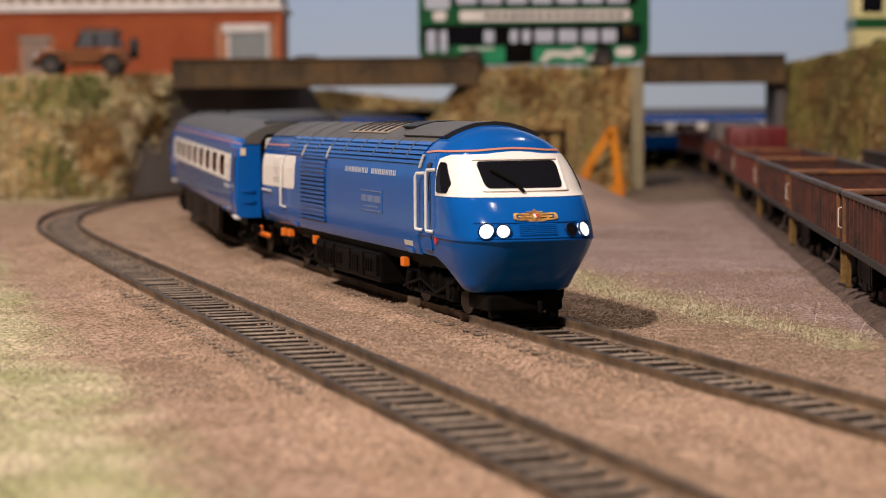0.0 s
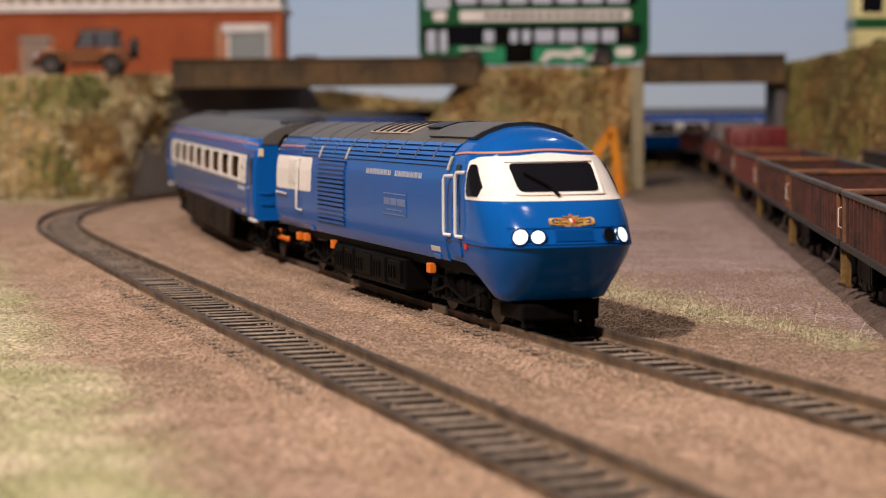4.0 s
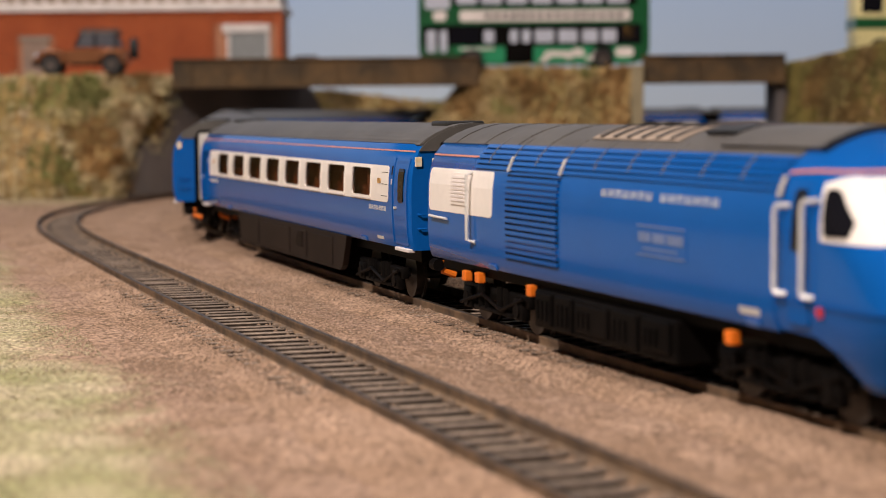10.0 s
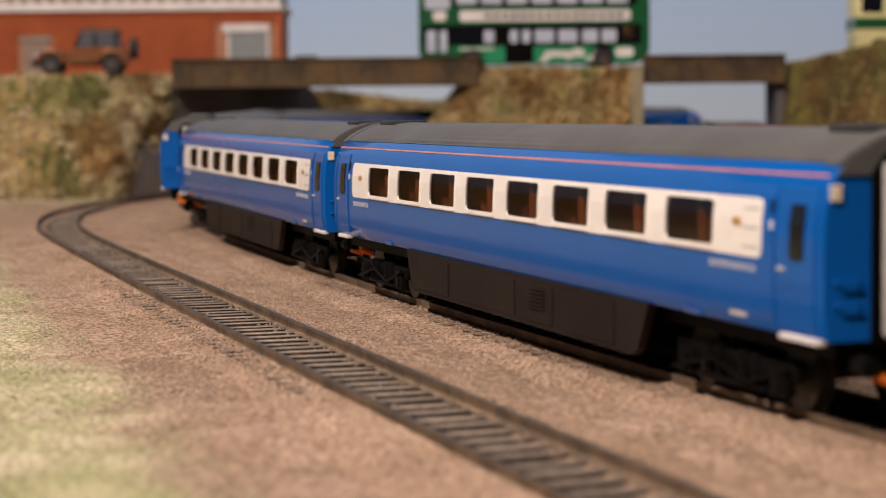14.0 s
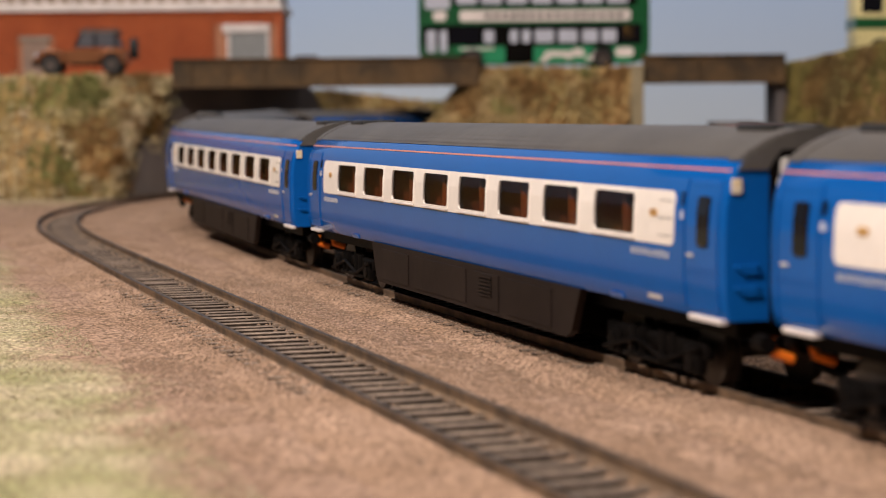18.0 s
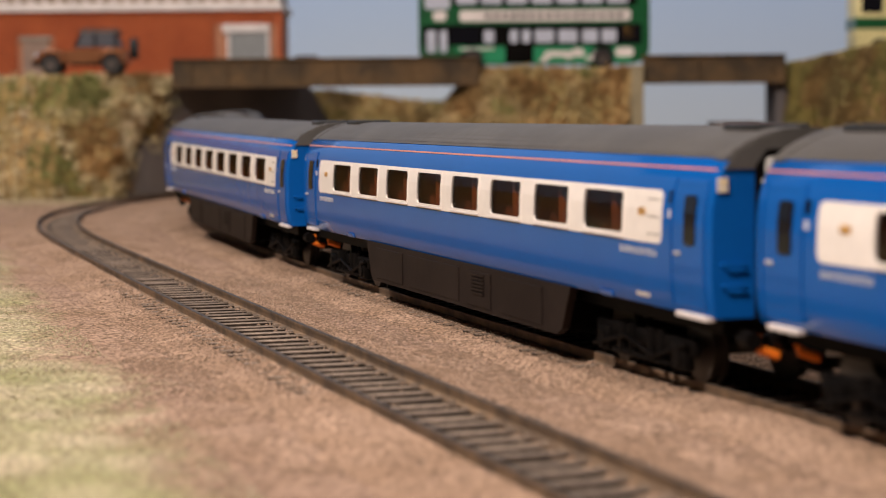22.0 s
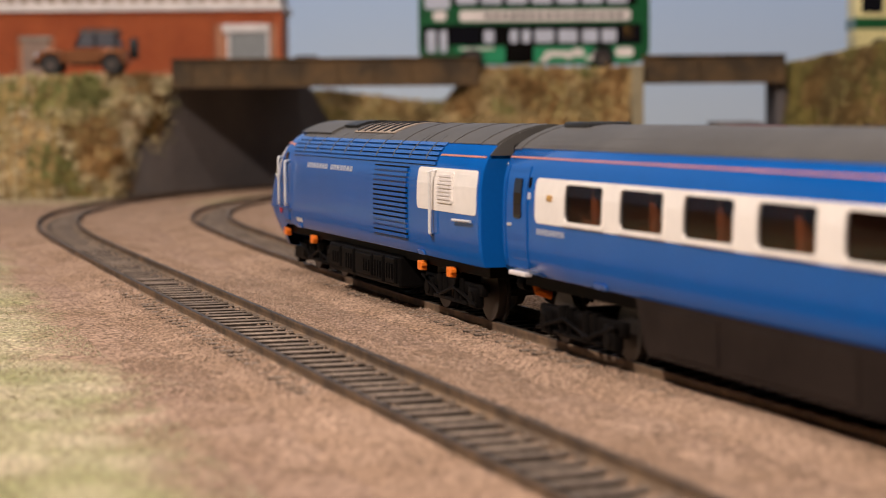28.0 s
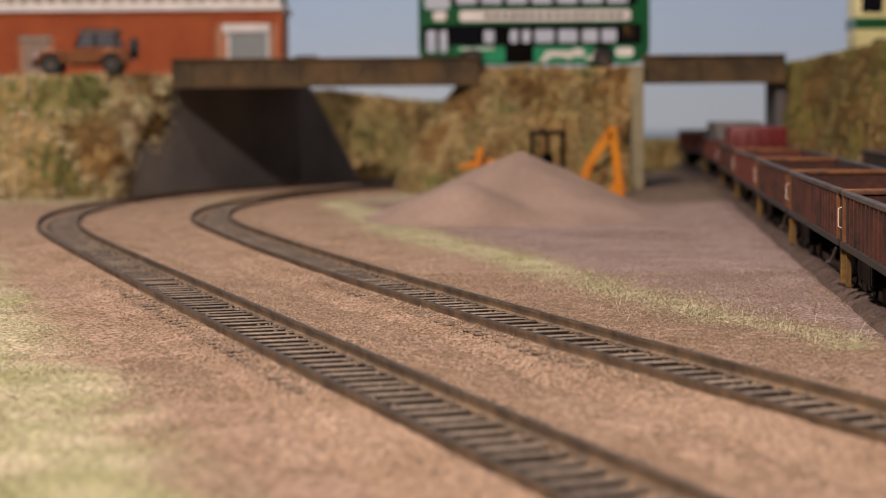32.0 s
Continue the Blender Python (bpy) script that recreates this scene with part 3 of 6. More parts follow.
# ---------------------------------------------------------------- the sand heap


def sand_heap():
    bm = B()
    rings = []
    n = 72
    for j in range(30):
        t = j / 29
        ring = []
        for i in range(n):
            a = 2 * math.pi * i / n
            rx, ry = 76, 92
            wob = 1 + 0.10 * noise.noise(Vector((math.cos(a) * 1.3, math.sin(a) * 1.3, 0.5)))
            r = t * wob
            z = 33.5 * (1 - t) ** 1.06 + 0.0
            if t < 0.06:
                z -= 0.8 * (1 - t / 0.06)
            # a lower hump on the camera's side
            x, y = 38 + rx * r * math.cos(a), 975 + ry * r * math.sin(a)
            hump = 21.0 - 0.40 * math.hypot(x - 10, (y - 925) * 0.8)
            z = max(z, hump * min(1, (1 - t) * 6)) if hump > 0 else z
            z += (0.7 * noise.noise(Vector((x, y, 0)) / 9) + 1.3 * noise.noise(Vector((x, y, 4)) / 26)) * min(1, 3 * (1 - t))
            ring.append((x, y, GROUND - 0.8 + z))
        rings.append(ring)
    loft(bm, rings)
    ob = new("sand_heap", to_mesh("sand_heap", bm, SAND, "all"))
    tagged(ob, "large conical heap of pinkish brown sand", "sand heap")


sand_heap()

# ---------------------------------------------------------------- wagons


def wagon(x, y, rz, paint, label):
    """A long open box wagon with ribs along its sides; its length lies along local y."""
    t = thing("open_wagon", x, y, yard_lift(y), rz, label, "wagon", "goods wagons in the siding")
    L, W, zb, zt = 80.0, 16.5, 11.6, 25.0
    for sx in (-1, 1):
        bm = B()
        box(bm, sx * W - (0.9 if sx > 0 else 0), sx * W + (0.9 if sx < 0 else 0), -L, L, zb, zt - 0.9)
        part("side", bm, paint, t)
        bm = B()
        box(bm, sx * W - 1.1, sx * W + 1.1, -L - 0.4, L + 0.4, zt - 1.3, zt, 0.35)
        part("rim", bm, RIM, t, "worn grey top rim", smooth=True)
        bm = B()
        box(bm, sx * W - 1.2, sx * W + 1.2, -L, L, zb - 1.5, zb + 0.3, 0.2)
        part("sole_bar", bm, WAGON_IN, t)
        for k in range(20):
            yy = -L + 4 + k * (2 * L - 8) / 19
            bm = B()
            box(bm, sx * W - (0 if sx > 0 else 1.0), sx * W + (1.0 if sx > 0 else 0), yy - 0.55, yy + 0.55, zb + 0.2, zt - 1.0, 0.15)
            part("rib", bm, RUST_EDGE if k in (0, 19) else paint, t)
    for sy in (-1, 1):
        bm = B()
        box(bm, -W, W, sy * L - 0.5, sy * L + 0.5, zb, zt - 0.9)
        part("end_wall", bm, paint, t)
        bm = B()
        box(bm, -W, W, sy * L - 1.0, sy * L + 1.0, zt - 1.2, zt + 0.05, 0.3)
        part("end_rim", bm, RUST_EDGE, t, "orange rusted top edge", smooth=True)
        bm = B()
        box(bm, -14, 14, sy * (L + 0.5) - 0.6, sy * (L + 0.5) + 0.6, 7.6, 11.6)
        for bx in (-11, 11):
            disc(bm, (bx, sy * (L + 2.4), 9), "y", 1.6, 4, 12)
        part("buffer_beam", bm, BLACK, t)
        bm = B()
        box(bm, -13.5, 13.5, sy * 62 - 16, sy * 62 + 16, 2.5, 8.5, 0.6)
        box(bm, -12, 12, sy * 62 - 5, sy * 62 + 5, 8.0, 10.5)
        for k in (-1, 1):
            for q in (-1, 1):
                box(bm, k * 12.6 - 1, k * 12.6 + 1, sy * 62 + q * 10 - 3, sy * 62 + q * 10 + 3, 1.4, 8.4, 0.5)
            box(bm, k * 12.8 - 0.8, k * 12.8 + 0.8, sy * 62 - 5, sy * 62 + 5, 0.4, 2.6, 0.4)
        part("bogie_frame", bm, BLACK, t)
        for q in (-11, 11):
            bm = B()
            for k in (-8.7, 8.7):
                disc(bm, (k, sy * 62 + q, 3.2), "x", 5.6, 2.2, 22)
            disc(bm, (0, sy * 62 + q, 3.2), "x", 1.0, 18, 10)
            part("wheelset", bm, BLACK, t)
    for sx in (-1, 1):
        for sy in (-1, 1):
            bm = B()
            box(bm, sx * 15.8 - 0.7, sx * 15.8 + 0.7, sy * 77 - 0.6, sy * 77 + 0.6, 0.0, 9.6, 0.2)
            part("end_step", bm, YELLOW_OLD, t, "grimy yellow corner step")
        bm = B()
        tube(bm, [(sx * 16.9, -70, 9), (sx * 17.3, -62, 5.0), (sx * 17.3, -48, 3.4)], 0.5, 6)
        part("brake_lever", bm, RIM, t)
    bm = B()
    box(bm, -W + 0.9, W - 0.9, -L + 0.5, L - 0.5, zb, zb + 0.8)
    part("floor", bm, WAGON_IN, t, "dark rusty wagon floor")
    bm = B()
    box(bm, -2.5, 2.5, -L, L, 6.2, 10.2)
    part("centre_sill", bm, BLACK, t)
    bm = B()
    tube(bm, [(-W - 1.0, L - 2.2, 20.8), (-W - 1.9, L - 2.2, 20.4), (-W - 1.9, L - 2.2, 15.8), (-W - 1.0, L - 2.2, 15.4)], 0.14, 6)
    part("grab_rail", bm, WHITE, t, "white grab rail")
    return t


YARD_TURN = -math.degrees(math.atan(0.088))


def yard_at(y, across=0.0):
    return yard_line(y) + across


def yard_turn(y):
    return -math.degrees(math.atan((yard_at(y + 60) - yard_at(y - 60)) / 120))


RED_RUST = mat("bright_rust_wagon_side", (0.10, 0.015, 0.009), 0.65, second=(0.12, 0.025, 0.014), scale=50, grain=0.3)
for k, y in enumerate((445, 611, 777, 943, 1109, 1275, 1441)):
    wagon(yard_at(y), y, yard_turn(y), RUST if k not in (3, 5, 6) else RED_RUST, "rusty brown open box wagon, empty" if k not in (3, 5, 6) else "faded red open box wagon, empty")


SOIL = mat("oily_dark_ballast", (0.085, 0.057, 0.045), 0.95, second=(0.14, 0.095, 0.076), scale=60, grain=0.5, bump=0.8, bump_scale=900, spec=0.2)


def yard_track(off, s0, s1):
    t = tagged(new("siding_track"), "dark siding track under the goods wagons", "track", "model tracks")
    for k in (-8.7, 8.7):
        bm = B()
        loft(bm, [[(yard_at(y, off) + k + a, y, z + yard_lift(y)) for a, z in ((-0.5, 0), (0.5, 0), (0.5, -2.6), (-0.5, -2.6))] for y in np.arange(s0, s1 + 1, 20)])
        part("rail", bm, RAIL, t)
    bm = B()
    rows = []
    for y in np.arange(s0, s1, 4.0):
        row = []
        for a in (-17.5, -15.5, -12.5, -9.4, -8, -4, 0, 4, 8, 9.4, 12.5, 15.5, 17.5):
            v = Vector((a, y, 3.0))
            n = 0.5 * noise.noise(v / 5.0) + 0.5 * noise.noise(v / 17.0)
            row.append(bm.verts.new((yard_at(y, off) + a, y, (-8.2 if abs(a) > 17 else -3.9 if abs(a) > 15 else -2.6) + yard_lift(y) + n * (0.8 if abs(a) > 9.5 else 0.25))))
        rows.append(row)
    for r, q in zip(rows, rows[1:]):
        for k in range(len(r) - 1):
            bm.faces.new((r[k], r[k + 1], q[k + 1], q[k]))
    part("ballast_bed", bm, SOIL, t, "rough dark brown ballast round the siding rails", smooth="all")


yard_track(0, 360, 1560)
yard_track(62, 700, 1020)
w = wagon(yard_at(930, 62), 930, YARD_TURN, WAGON_IN, "black open box wagon on the further siding")


def container(y, across, z0, z1, half, length, paint, label):
    """A flat-ended box with ribs, standing in an open wagon."""
    t = thing("container", yard_at(y, across), y, yard_lift(y), yard_turn(y), label, "container")
    bm = B()
    box(bm, -half, half, -length / 2, length / 2, z0, z1, 0.9)
    part("body", bm, paint, t, smooth=True)
    for k in range(5):
        xx = -half + 3 + k * (2 * half - 6) / 4
        bm = B()
        box(bm, xx - 0.5, xx + 0.5, -length / 2 - 0.7, -length / 2 + 0.2, z0 + 1, z1 - 2, 0.2)
        part("end_rib", bm, paint, t)


container(1118, -0.8, 10.8, 35.0, 15.2, 60, DARKRED, "deep red ribbed container standing in a wagon")
container(1290, -1.5, 10.8, 34.5, 14.0, 90, CONCRETE, "dull grey container standing in a far wagon")

# ---------------------------------------------------------------- the bus


def bus(x, y, z, rz, label, main, length=147.0):
    t = thing("double_decker_bus", x, y, z, rz, label, "bus", "buses on the upper road")
    L, Wd, H = length / 2, 16.5, 57.0
    bm = B()
    prof = rounded(-L, L, 0.4, H, 10, 6)
    loft(bm, [[(px, -Wd, pz) for px, pz in prof], [(px, Wd, pz) for px, pz in prof]])
    part("body", bm, main, t, smooth=True)

    def panel(nm, x0, x1, z0, z1, matl, r=1.0, label="", dy=0.35):
        bm = B()
        prism(bm, rounded(x0, x1, z0, z1, r, 3), "y", -Wd - dy, -Wd + 0.2)
        return part(nm, bm, matl, t, label)
    panel("window_band", -L + 2.0, L - 5, 12.6, 25.4, BLACK, 1.5, "black band round the lower windows", 0.2)
    panel("window_band", -L + 21, L - 8, 37.2, 49.8, BLACK, 2, "black band round the upper windows", 0.2)
    panel("advert_band", -L + 26, L - 12, 27.5, 34.5, TRIM, 2, "white band with illegible grey lettering", 0.3)
    for k in range(16):
        panel("lettering", -L + 42 + k * 5.6, -L + 46 + k * 5.6, 29.6, 32.2, RIM, 0.3, dy=0.5)
    panel("skirt_flash", -L + 40, L - 12, 1.2, 11.0, MINT, 2, "mint green skirt panel", 0.3)
    panel("skirt_white", -L + 80, -L + 106, 4.8, 8.4, TRIM, 1.5, "", 0.5)
    panel("skirt_white", L - 22, L - 10, 4.5, 10.5, TRIM, 2.8, "", 0.5)
    for x0, lift in ((-L + 76, 0.0), (-L + 92, 1.5), (-L + 106, 0.5)):
        bm = B()
        prism(bm, [(x0, 2.0 + lift), (x0 + 5, 2.0 + lift), (x0 + 13, 8.6 + lift), (x0 + 7, 8.6 + lift)], "y", -Wd - 0.55, -Wd + 0.2)
        part("skirt_swoosh", bm, TRIM, t, "white slanted flash")
    panel("front_flash", -L + 24, -L + 50, 8.2, 11.6, MINT, 1.2, "mint green stripe", 0.35)
    panel("front_flash", -L + 26, -L + 48, 9.6, 10.8, TRIM, 0.5, "white stripe", 0.5)
    for k in range(7):
        x0 = -L + 24 + k * 16.0
        panel("upper_window", x0, x0 + 13.2, 38.5, 48.5, PANE, 1.5)
    panel("upper_window", -L + 4, -L + 20, 35.5, 45.5, PANE, 1.5)
    for k, (x0, x1) in enumerate(((-L + 5, -L + 11), (-L + 13.5, -L + 18), (-L + 41.5, -L + 48), (-L + 58, -L + 63), (-L + 66, -L + 71), (-L + 74, -L + 86), (-L + 89, -L + 101), (-L + 104, -L + 114), (-L + 116.5, -L + 126))):
        panel("lower_window", x0, x1, 13.8 if k not in (0, 1) else 8, 22.0, PANE, 1.2)
    panel("door", -L + 20, -L + 39, 13.5, 24, GLASS, 1.2)
    panel("middle_door", -L + 55, -L + 73, 1.0, 13.4, BLACK, 1.0, "dark entrance door", 0.4)
    panel("rear_quarter", L - 20, L - 6, 13, 25, GLASS, 1.5)
    panel("rear_mark", L - 17, L - 9, 15.5, 24.5, YELLOW_OLD, 2)
    panel("crest", -L + 9, -L + 18, 28, 34.5, TRIM, 3)
    for xx in (-L + 34, L - 30):
        for sy in (-1, 1):
            bm = B()
            disc(bm, (xx, sy * (Wd - 2.9), 4.4), "y", 8.2, 6.4, 24)
            part("wheel_arch", bm, BLACK, t)
            bm = B()
            disc(bm, (xx, sy * (Wd - 2.6), 3.9), "y", 6.3, 6.6, 24)
            wh = part("wheel", bm, TYRE, t, smooth=True)
            bm = B()
            disc(bm, (xx, sy * (Wd + 0.6), 3.9), "y", 3.4, 0.9, 20)
            part("hub", bm, RIM, wh)
    return t


bus(59, 1316, ROAD + 0.2, 0.6, "dark green double-decker bus with a white advertising band", GREEN)
b2 = thing("single_decker_bus", 306, 1360, ROAD + 6, 0, "cream and green bus at the end of the road", "bus", "buses on the upper road")
bm = B()
box(bm, -30, 70, 0, 32, 4, 52, 3)
part("body", bm, CREAM, b2, smooth=True)
bm = B()
box(bm, -30.4, 70.4, -0.4, 32.4, 17, 25, 1)
part("band", bm, GREEN, b2)
for k in range(5):
    bm = B()
    box(bm, -26 + k * 18, -12 + k * 18, -0.5, 0.5, 28, 40, 0.4)
    part("window", bm, GLASS, b2)
for xx in (-14, 50):
    bm = B()
    disc(bm, (xx, 3, 4.5), "y", 6.5, 7, 20)
    part("wheel", bm, TYRE, b2)

# ---------------------------------------------------------------- the jeep


SMOKE = mat("smoky_grey_window", (0.05, 0.05, 0.062), 0.15, grain=0.1)


def jeep():
    t = thing("off_road_car", -219, 1272, ROAD - 4.4, 2, "copper brown open-backed off-road car with a spare wheel", "car")
    # local x to the rear, the nose towards -x
    bm = B()
    prism(bm, [(-31, 7), (-32, 11), (-29, 13.6), (-9, 14.8), (-8, 15.6), (22, 15.6), (24, 14), (24.5, 6)], "y", -10.8, 10.8)
    part("body", bm, COPPER, t, "metallic copper bodywork")
    bm = B()
    loft(bm, [[(-9, -10.5, 16.8), (22, -10.5, 16.8), (22, 10.5, 16.8), (-9, 10.5, 16.8)], [(-4, -9, 25.5), (18, -9, 25.5), (18, 9, 25.5), (-4, 9, 25.5)]])
    part("cab_glass", bm, SMOKE, t, "grey windows")
    bm = B()
    box(bm, -5, 19, -9.6, 9.6, 25.2, 26.6, 0.5)
    part("roof", bm, ROOF, t)
    for yy in (-8, -3, 3, 8):
        bm = B()
        tube(bm, [(-4, yy, 26.6), (-4, yy, 28), (18, yy, 28), (18, yy, 26.6)], 0.4, 6)
        part("roof_rack_bar", bm, RIM, t)
    for x in (-5.5, 4.5, 17.5):
        bm = B()
        tube(bm, [(x - (2.5 if x < 0 else 0), -10.6, 16.8), (x + (1.5 if x < 0 else 0), -9.3, 25.6)], 0.7, 6)
        part("pillar", bm, BLACK, t)
    for x in (-22.5, 15):
        for sy in (-1, 1):
            bm = B()
            tube(bm, [(x - 8.6 * math.cos(radians(a)), sy * 11.2, 6.2 + 8.2 * math.sin(radians(a))) for a in range(12, 169, 12)], 2.0, 8)
            part("mudguard", bm, COPPER, t, smooth=True)
        for sy in (-1, 1):
            bm = B()
            disc(bm, (x, sy * 11, 6), "y", 6, 5, 24)
            wh = part("wheel", bm, TYRE, t, smooth=True)
            bm = B()
            disc(bm, (x, sy * 13.3, 6), "y", 3.2, 0.8, 18)
            part("hub", bm, RIM, wh)
    bm = B()
    disc(bm, (27.5, 0, 16), "x", 6.4, 4.5, 24)
    part("spare_wheel", bm, TYRE, t, smooth=True)
    bm = B()
    box(bm, -34, -31.5, -12, 12, 5.5, 8.5, 0.6)
    part("bumper", bm, BLACK, t)
    for sy in (-6.5, 6.5):
        bm = B()
        disc(bm, (-32, sy, 11.4), "x", 2.1, 1.2, 16)
        part("headlamp", bm, PANE, t)
    bm = B()
    box(bm, -10, 12, -13.2, -11, 5.2, 6.8, 0.3)
    part("side_step", bm, BLACK, t)


jeep()

# ---------------------------------------------------------------- the brick building


def building():
    z0 = ROAD - 4.3
    t = thing("brick_building", -113, 1420, z0, 0, "orange-red brick building with white parapet", "building")
    bm = B()
    box(bm, -420, 0, 0.8, 90, 0, 48)
    part("wall", bm, MORTAR, t, "orange-red brick wall")
    bm = B()
    box(bm, -424, 3, -3, 92, 46.2, 50.4, 0.6)
    part("cornice", bm, TRIM, t, "white moulded cornice")
    bm = B()
    box(bm, -422, 1.5, -0.5, 90, 50.5, 52)
    part("parapet_base", bm, TRIM, t)
    bm = B()
    box(bm, -420, 0, 6, 88, 52, 74, 0.4)
    part("upper_wall", bm, BEIGE, t, "brown slatted upper storey")
    for x in np.arange(-420, 0, 9.5):
        bm = B()
        box(bm, x, x + 2.6, -0.2, 2.4, 52, 66, 0.2)
        part("baluster", bm, TRIM, t)
    bm = B()
    box(bm, -420, 1, -0.6, 2.8, 66, 68.5, 0.3)
    part("handrail", bm, TRIM, t)
    bm = B()
    box(bm, -1.0, 2.4, -1.6, 6, 0, 46, 0.3)
    part("corner_post", bm, BRICK, t, "orange corner board")
    # shuttered doorway
    bm = B()
    box(bm, -33.5, -8, -0.9, 0.8, 0, 31, 0.2)
    d = part("shutter_door", bm, DOORGREY, t, "grey shutter door in a white frame")
    for k in range(12):
        bm = B()
        box(bm, -33, -8.4, -1.3, -0.8, 1 + k * 2.5, 2.8 + k * 2.5, 0.15)
        part("slat", bm, DOORGREY, d)
    bm = B()
    box(bm, -39, -6, -2.4, 0.8, 31.1, 37, 0.3)
    part("lintel", bm, TRIM, t)
    for x in (-37, -8):
        bm = B()
        box(bm, x + (1.2 if x < -20 else 0), x + (3.2 if x < -20 else 1.8), -1.8, 0.8, 0, 31, 0.2)
        part("door_jamb", bm, TRIM, t)
    bm = B()
    box(bm, -178, -160, -0.9, 0.8, 0, 27, 0.2)
    part("door", bm, STONEDOOR, t, "weathered brown door")
    bm = B()
    box(bm, -180, -158, -1.8, 0.8, 27.1, 29.5, 0.2)
    part("door_lintel", bm, BEIGE, t)
    # courses of bricks
    bm = B()
    box(bm, 0, 2.9, -0.35, 0.9, 0, 0.82)
    me = to_mesh("brick", bm, BRICK)
    vs, fs = [], []
    for row in range(47):
        z = row * 0.98 + 0.1
        x = -1.2 - (row % 2) * 1.55
        while x > -205:
            x0 = x - 2.9
            if not (x0 < -4 and x > -43.5 and z < 37) and not (x0 < -157 and x > -181 and z < 29.6):
                k = len(vs)
                vs += [(p * U, q * U, r * U) for p, q, r in ((x0, -0.3, z), (x, -0.3, z), (x, -0.3, z + 0.84), (x0, -0.3, z + 0.84), (x0, 0.9, z), (x, 0.9, z), (x, 0.9, z + 0.84), (x0, 0.9, z + 0.84))]
                fs += [(k, k + 1, k + 2, k + 3), (k + 3, k + 2, k + 6, k + 7), (k, k + 3, k + 7, k + 4), (k + 1, k + 5, k + 6, k + 2), (k, k + 4, k + 5, k + 1)]
            x -= 3.08
    mesh = bpy.data.meshes.new("bricks")
    mesh.from_pydata(vs, [], fs)
    mesh.materials.append(BRICK)
    ob = new("bricks", mesh)
    ob.parent = t
    ob["kind"] = "stuff"


building()
car = thing("parked_car", -93, 1400, ROAD - 2.6, 0, "grey car parked beside the brick building", "car")
bm = B()
box(bm, -18, 18, -8, 8, 2.2, 8.2, 1.4)
part("body", bm, RIM, car, smooth=True)
bm = B()
loft(bm, [[(-11, -7, 8), (11, -7, 8), (11, 7, 8), (-11, 7, 8)], [(-6, -5.8, 12.4), (7, -5.8, 12.4), (7, 5.8, 12.4), (-6, 5.8, 12.4)]])
part("cabin", bm, SMOKE, car, "grey windows")
for xx in (-11, 11):
    for yy in (-6.6, 6.6):
        bm = B()
        disc(bm, (xx, yy, 3.2), "y", 3.2, 2.4, 18)
        part("wheel", bm, TYRE, car, smooth=True)

# ---------------------------------------------------------------- the digger


def digger():
    t = thing("backhoe_digger", 58, 1190, 0, 0, "orange-yellow backhoe digger with a raised arm", "digger")
    g = GROUND - 0.3
    bm = B()
    box(bm, -30, 20, -8, 8, g + 6, g + 15, 1.2)
    part("chassis", bm, DIGGER, t, smooth=True)
    bm = B()
    prism(bm, [(-30, g + 14), (-30, g + 19), (-6, g + 21), (-6, g + 14)], "y", -6, 6)
    part("bonnet", bm, DIGGER, t)
    cab = B()
    box(cab, -7, 14, -8, 8, g + 37, g + 39.5, 0.8)
    c = part("cab_roof", cab, BLACK, t, smooth=True)
    for x in (-6, 4, 13):
        for y in (-7.2, 7.2):
            bm = B()
            tube(bm, [(x, y, g + 14), (x * 0.95, y, g + 37.5)], 0.9, 6)
            part("cab_pillar", bm, BLACK, t)
    bm = B()
    box(bm, 0, 7, -3, 3, g + 15, g + 26, 1)
    part("seat", bm, BLACK, t)
    for x, r in ((-22, 6.5), (9, 9.5)):
        for y in (-9, 9):
            bm = B()
            disc(bm, (x, y, g + r), "y", r, 5, 24)
            wh = part("wheel", bm, TYRE, t, smooth=True)
            bm = B()
            disc(bm, (x, y + (2.8 if y > 0 else -2.8), g + r), "y", r * 0.55, 1, 18)
            part("rim", bm, DIGGER, wh)
    for nm, path, r in (("boom", [(24, 0, g + 9), (28, 0, g + 20), (40, 0, g + 38)], 2.5), ("dipper", [(41, 0, g + 41.5), (43.5, 0, g + 25), (45, 0, g + 8)], 2.5)):
        bm = B()
        for (a, b) in zip(path, path[1:]):
            d = Vector(b) - Vector(a)
            nrm = Vector((d.z, 0, -d.x)).normalized() * r
            loft(bm, [[Vector(p) + nrm + Vector((0, s, 0)), Vector(p) - nrm + Vector((0, s, 0)), Vector(p) - nrm + Vector((0, -s, 0)), Vector(p) + nrm + Vector((0, -s, 0))] for p, s in ((a, 2.4), (b, 2.4))])
        part(nm, bm, DIGGER, t, "orange-yellow digger arm")
    bm = B()
    tube(bm, [(27, 0, g + 14), (43, 0, g + 24)], 1.0, 8)
    part("hydraulic_ram", bm, BLACK, t)
    bm = B()
    prism(bm, [(42, g + 8), (48, g + 9), (48, g + 1), (40, g + 0.2), (38, g + 3)], "y", -5, 5)
    part("back_bucket", bm, DIGGER, t)
    bm = B()
    prism(bm, [(-48, g + 18), (-36, g + 19), (-34, g + 30), (-37, g + 30), (-39, g + 22), (-48, g + 19.5)], "y", -13, 13)
    part("front_bucket", bm, DIGGER, t)
    for y in (-6, 6):
        bm = B()
        tube(bm, [(-36, y, g + 22), (-26, y, g + 21), (-8, y, g + 17)], 1.5, 6)
        part("loader_arm", bm, DIGGER, t)


digger()

# ---------------------------------------------------------------- the train
YC = -1.2  # the bodies sit a little off the middle of the track
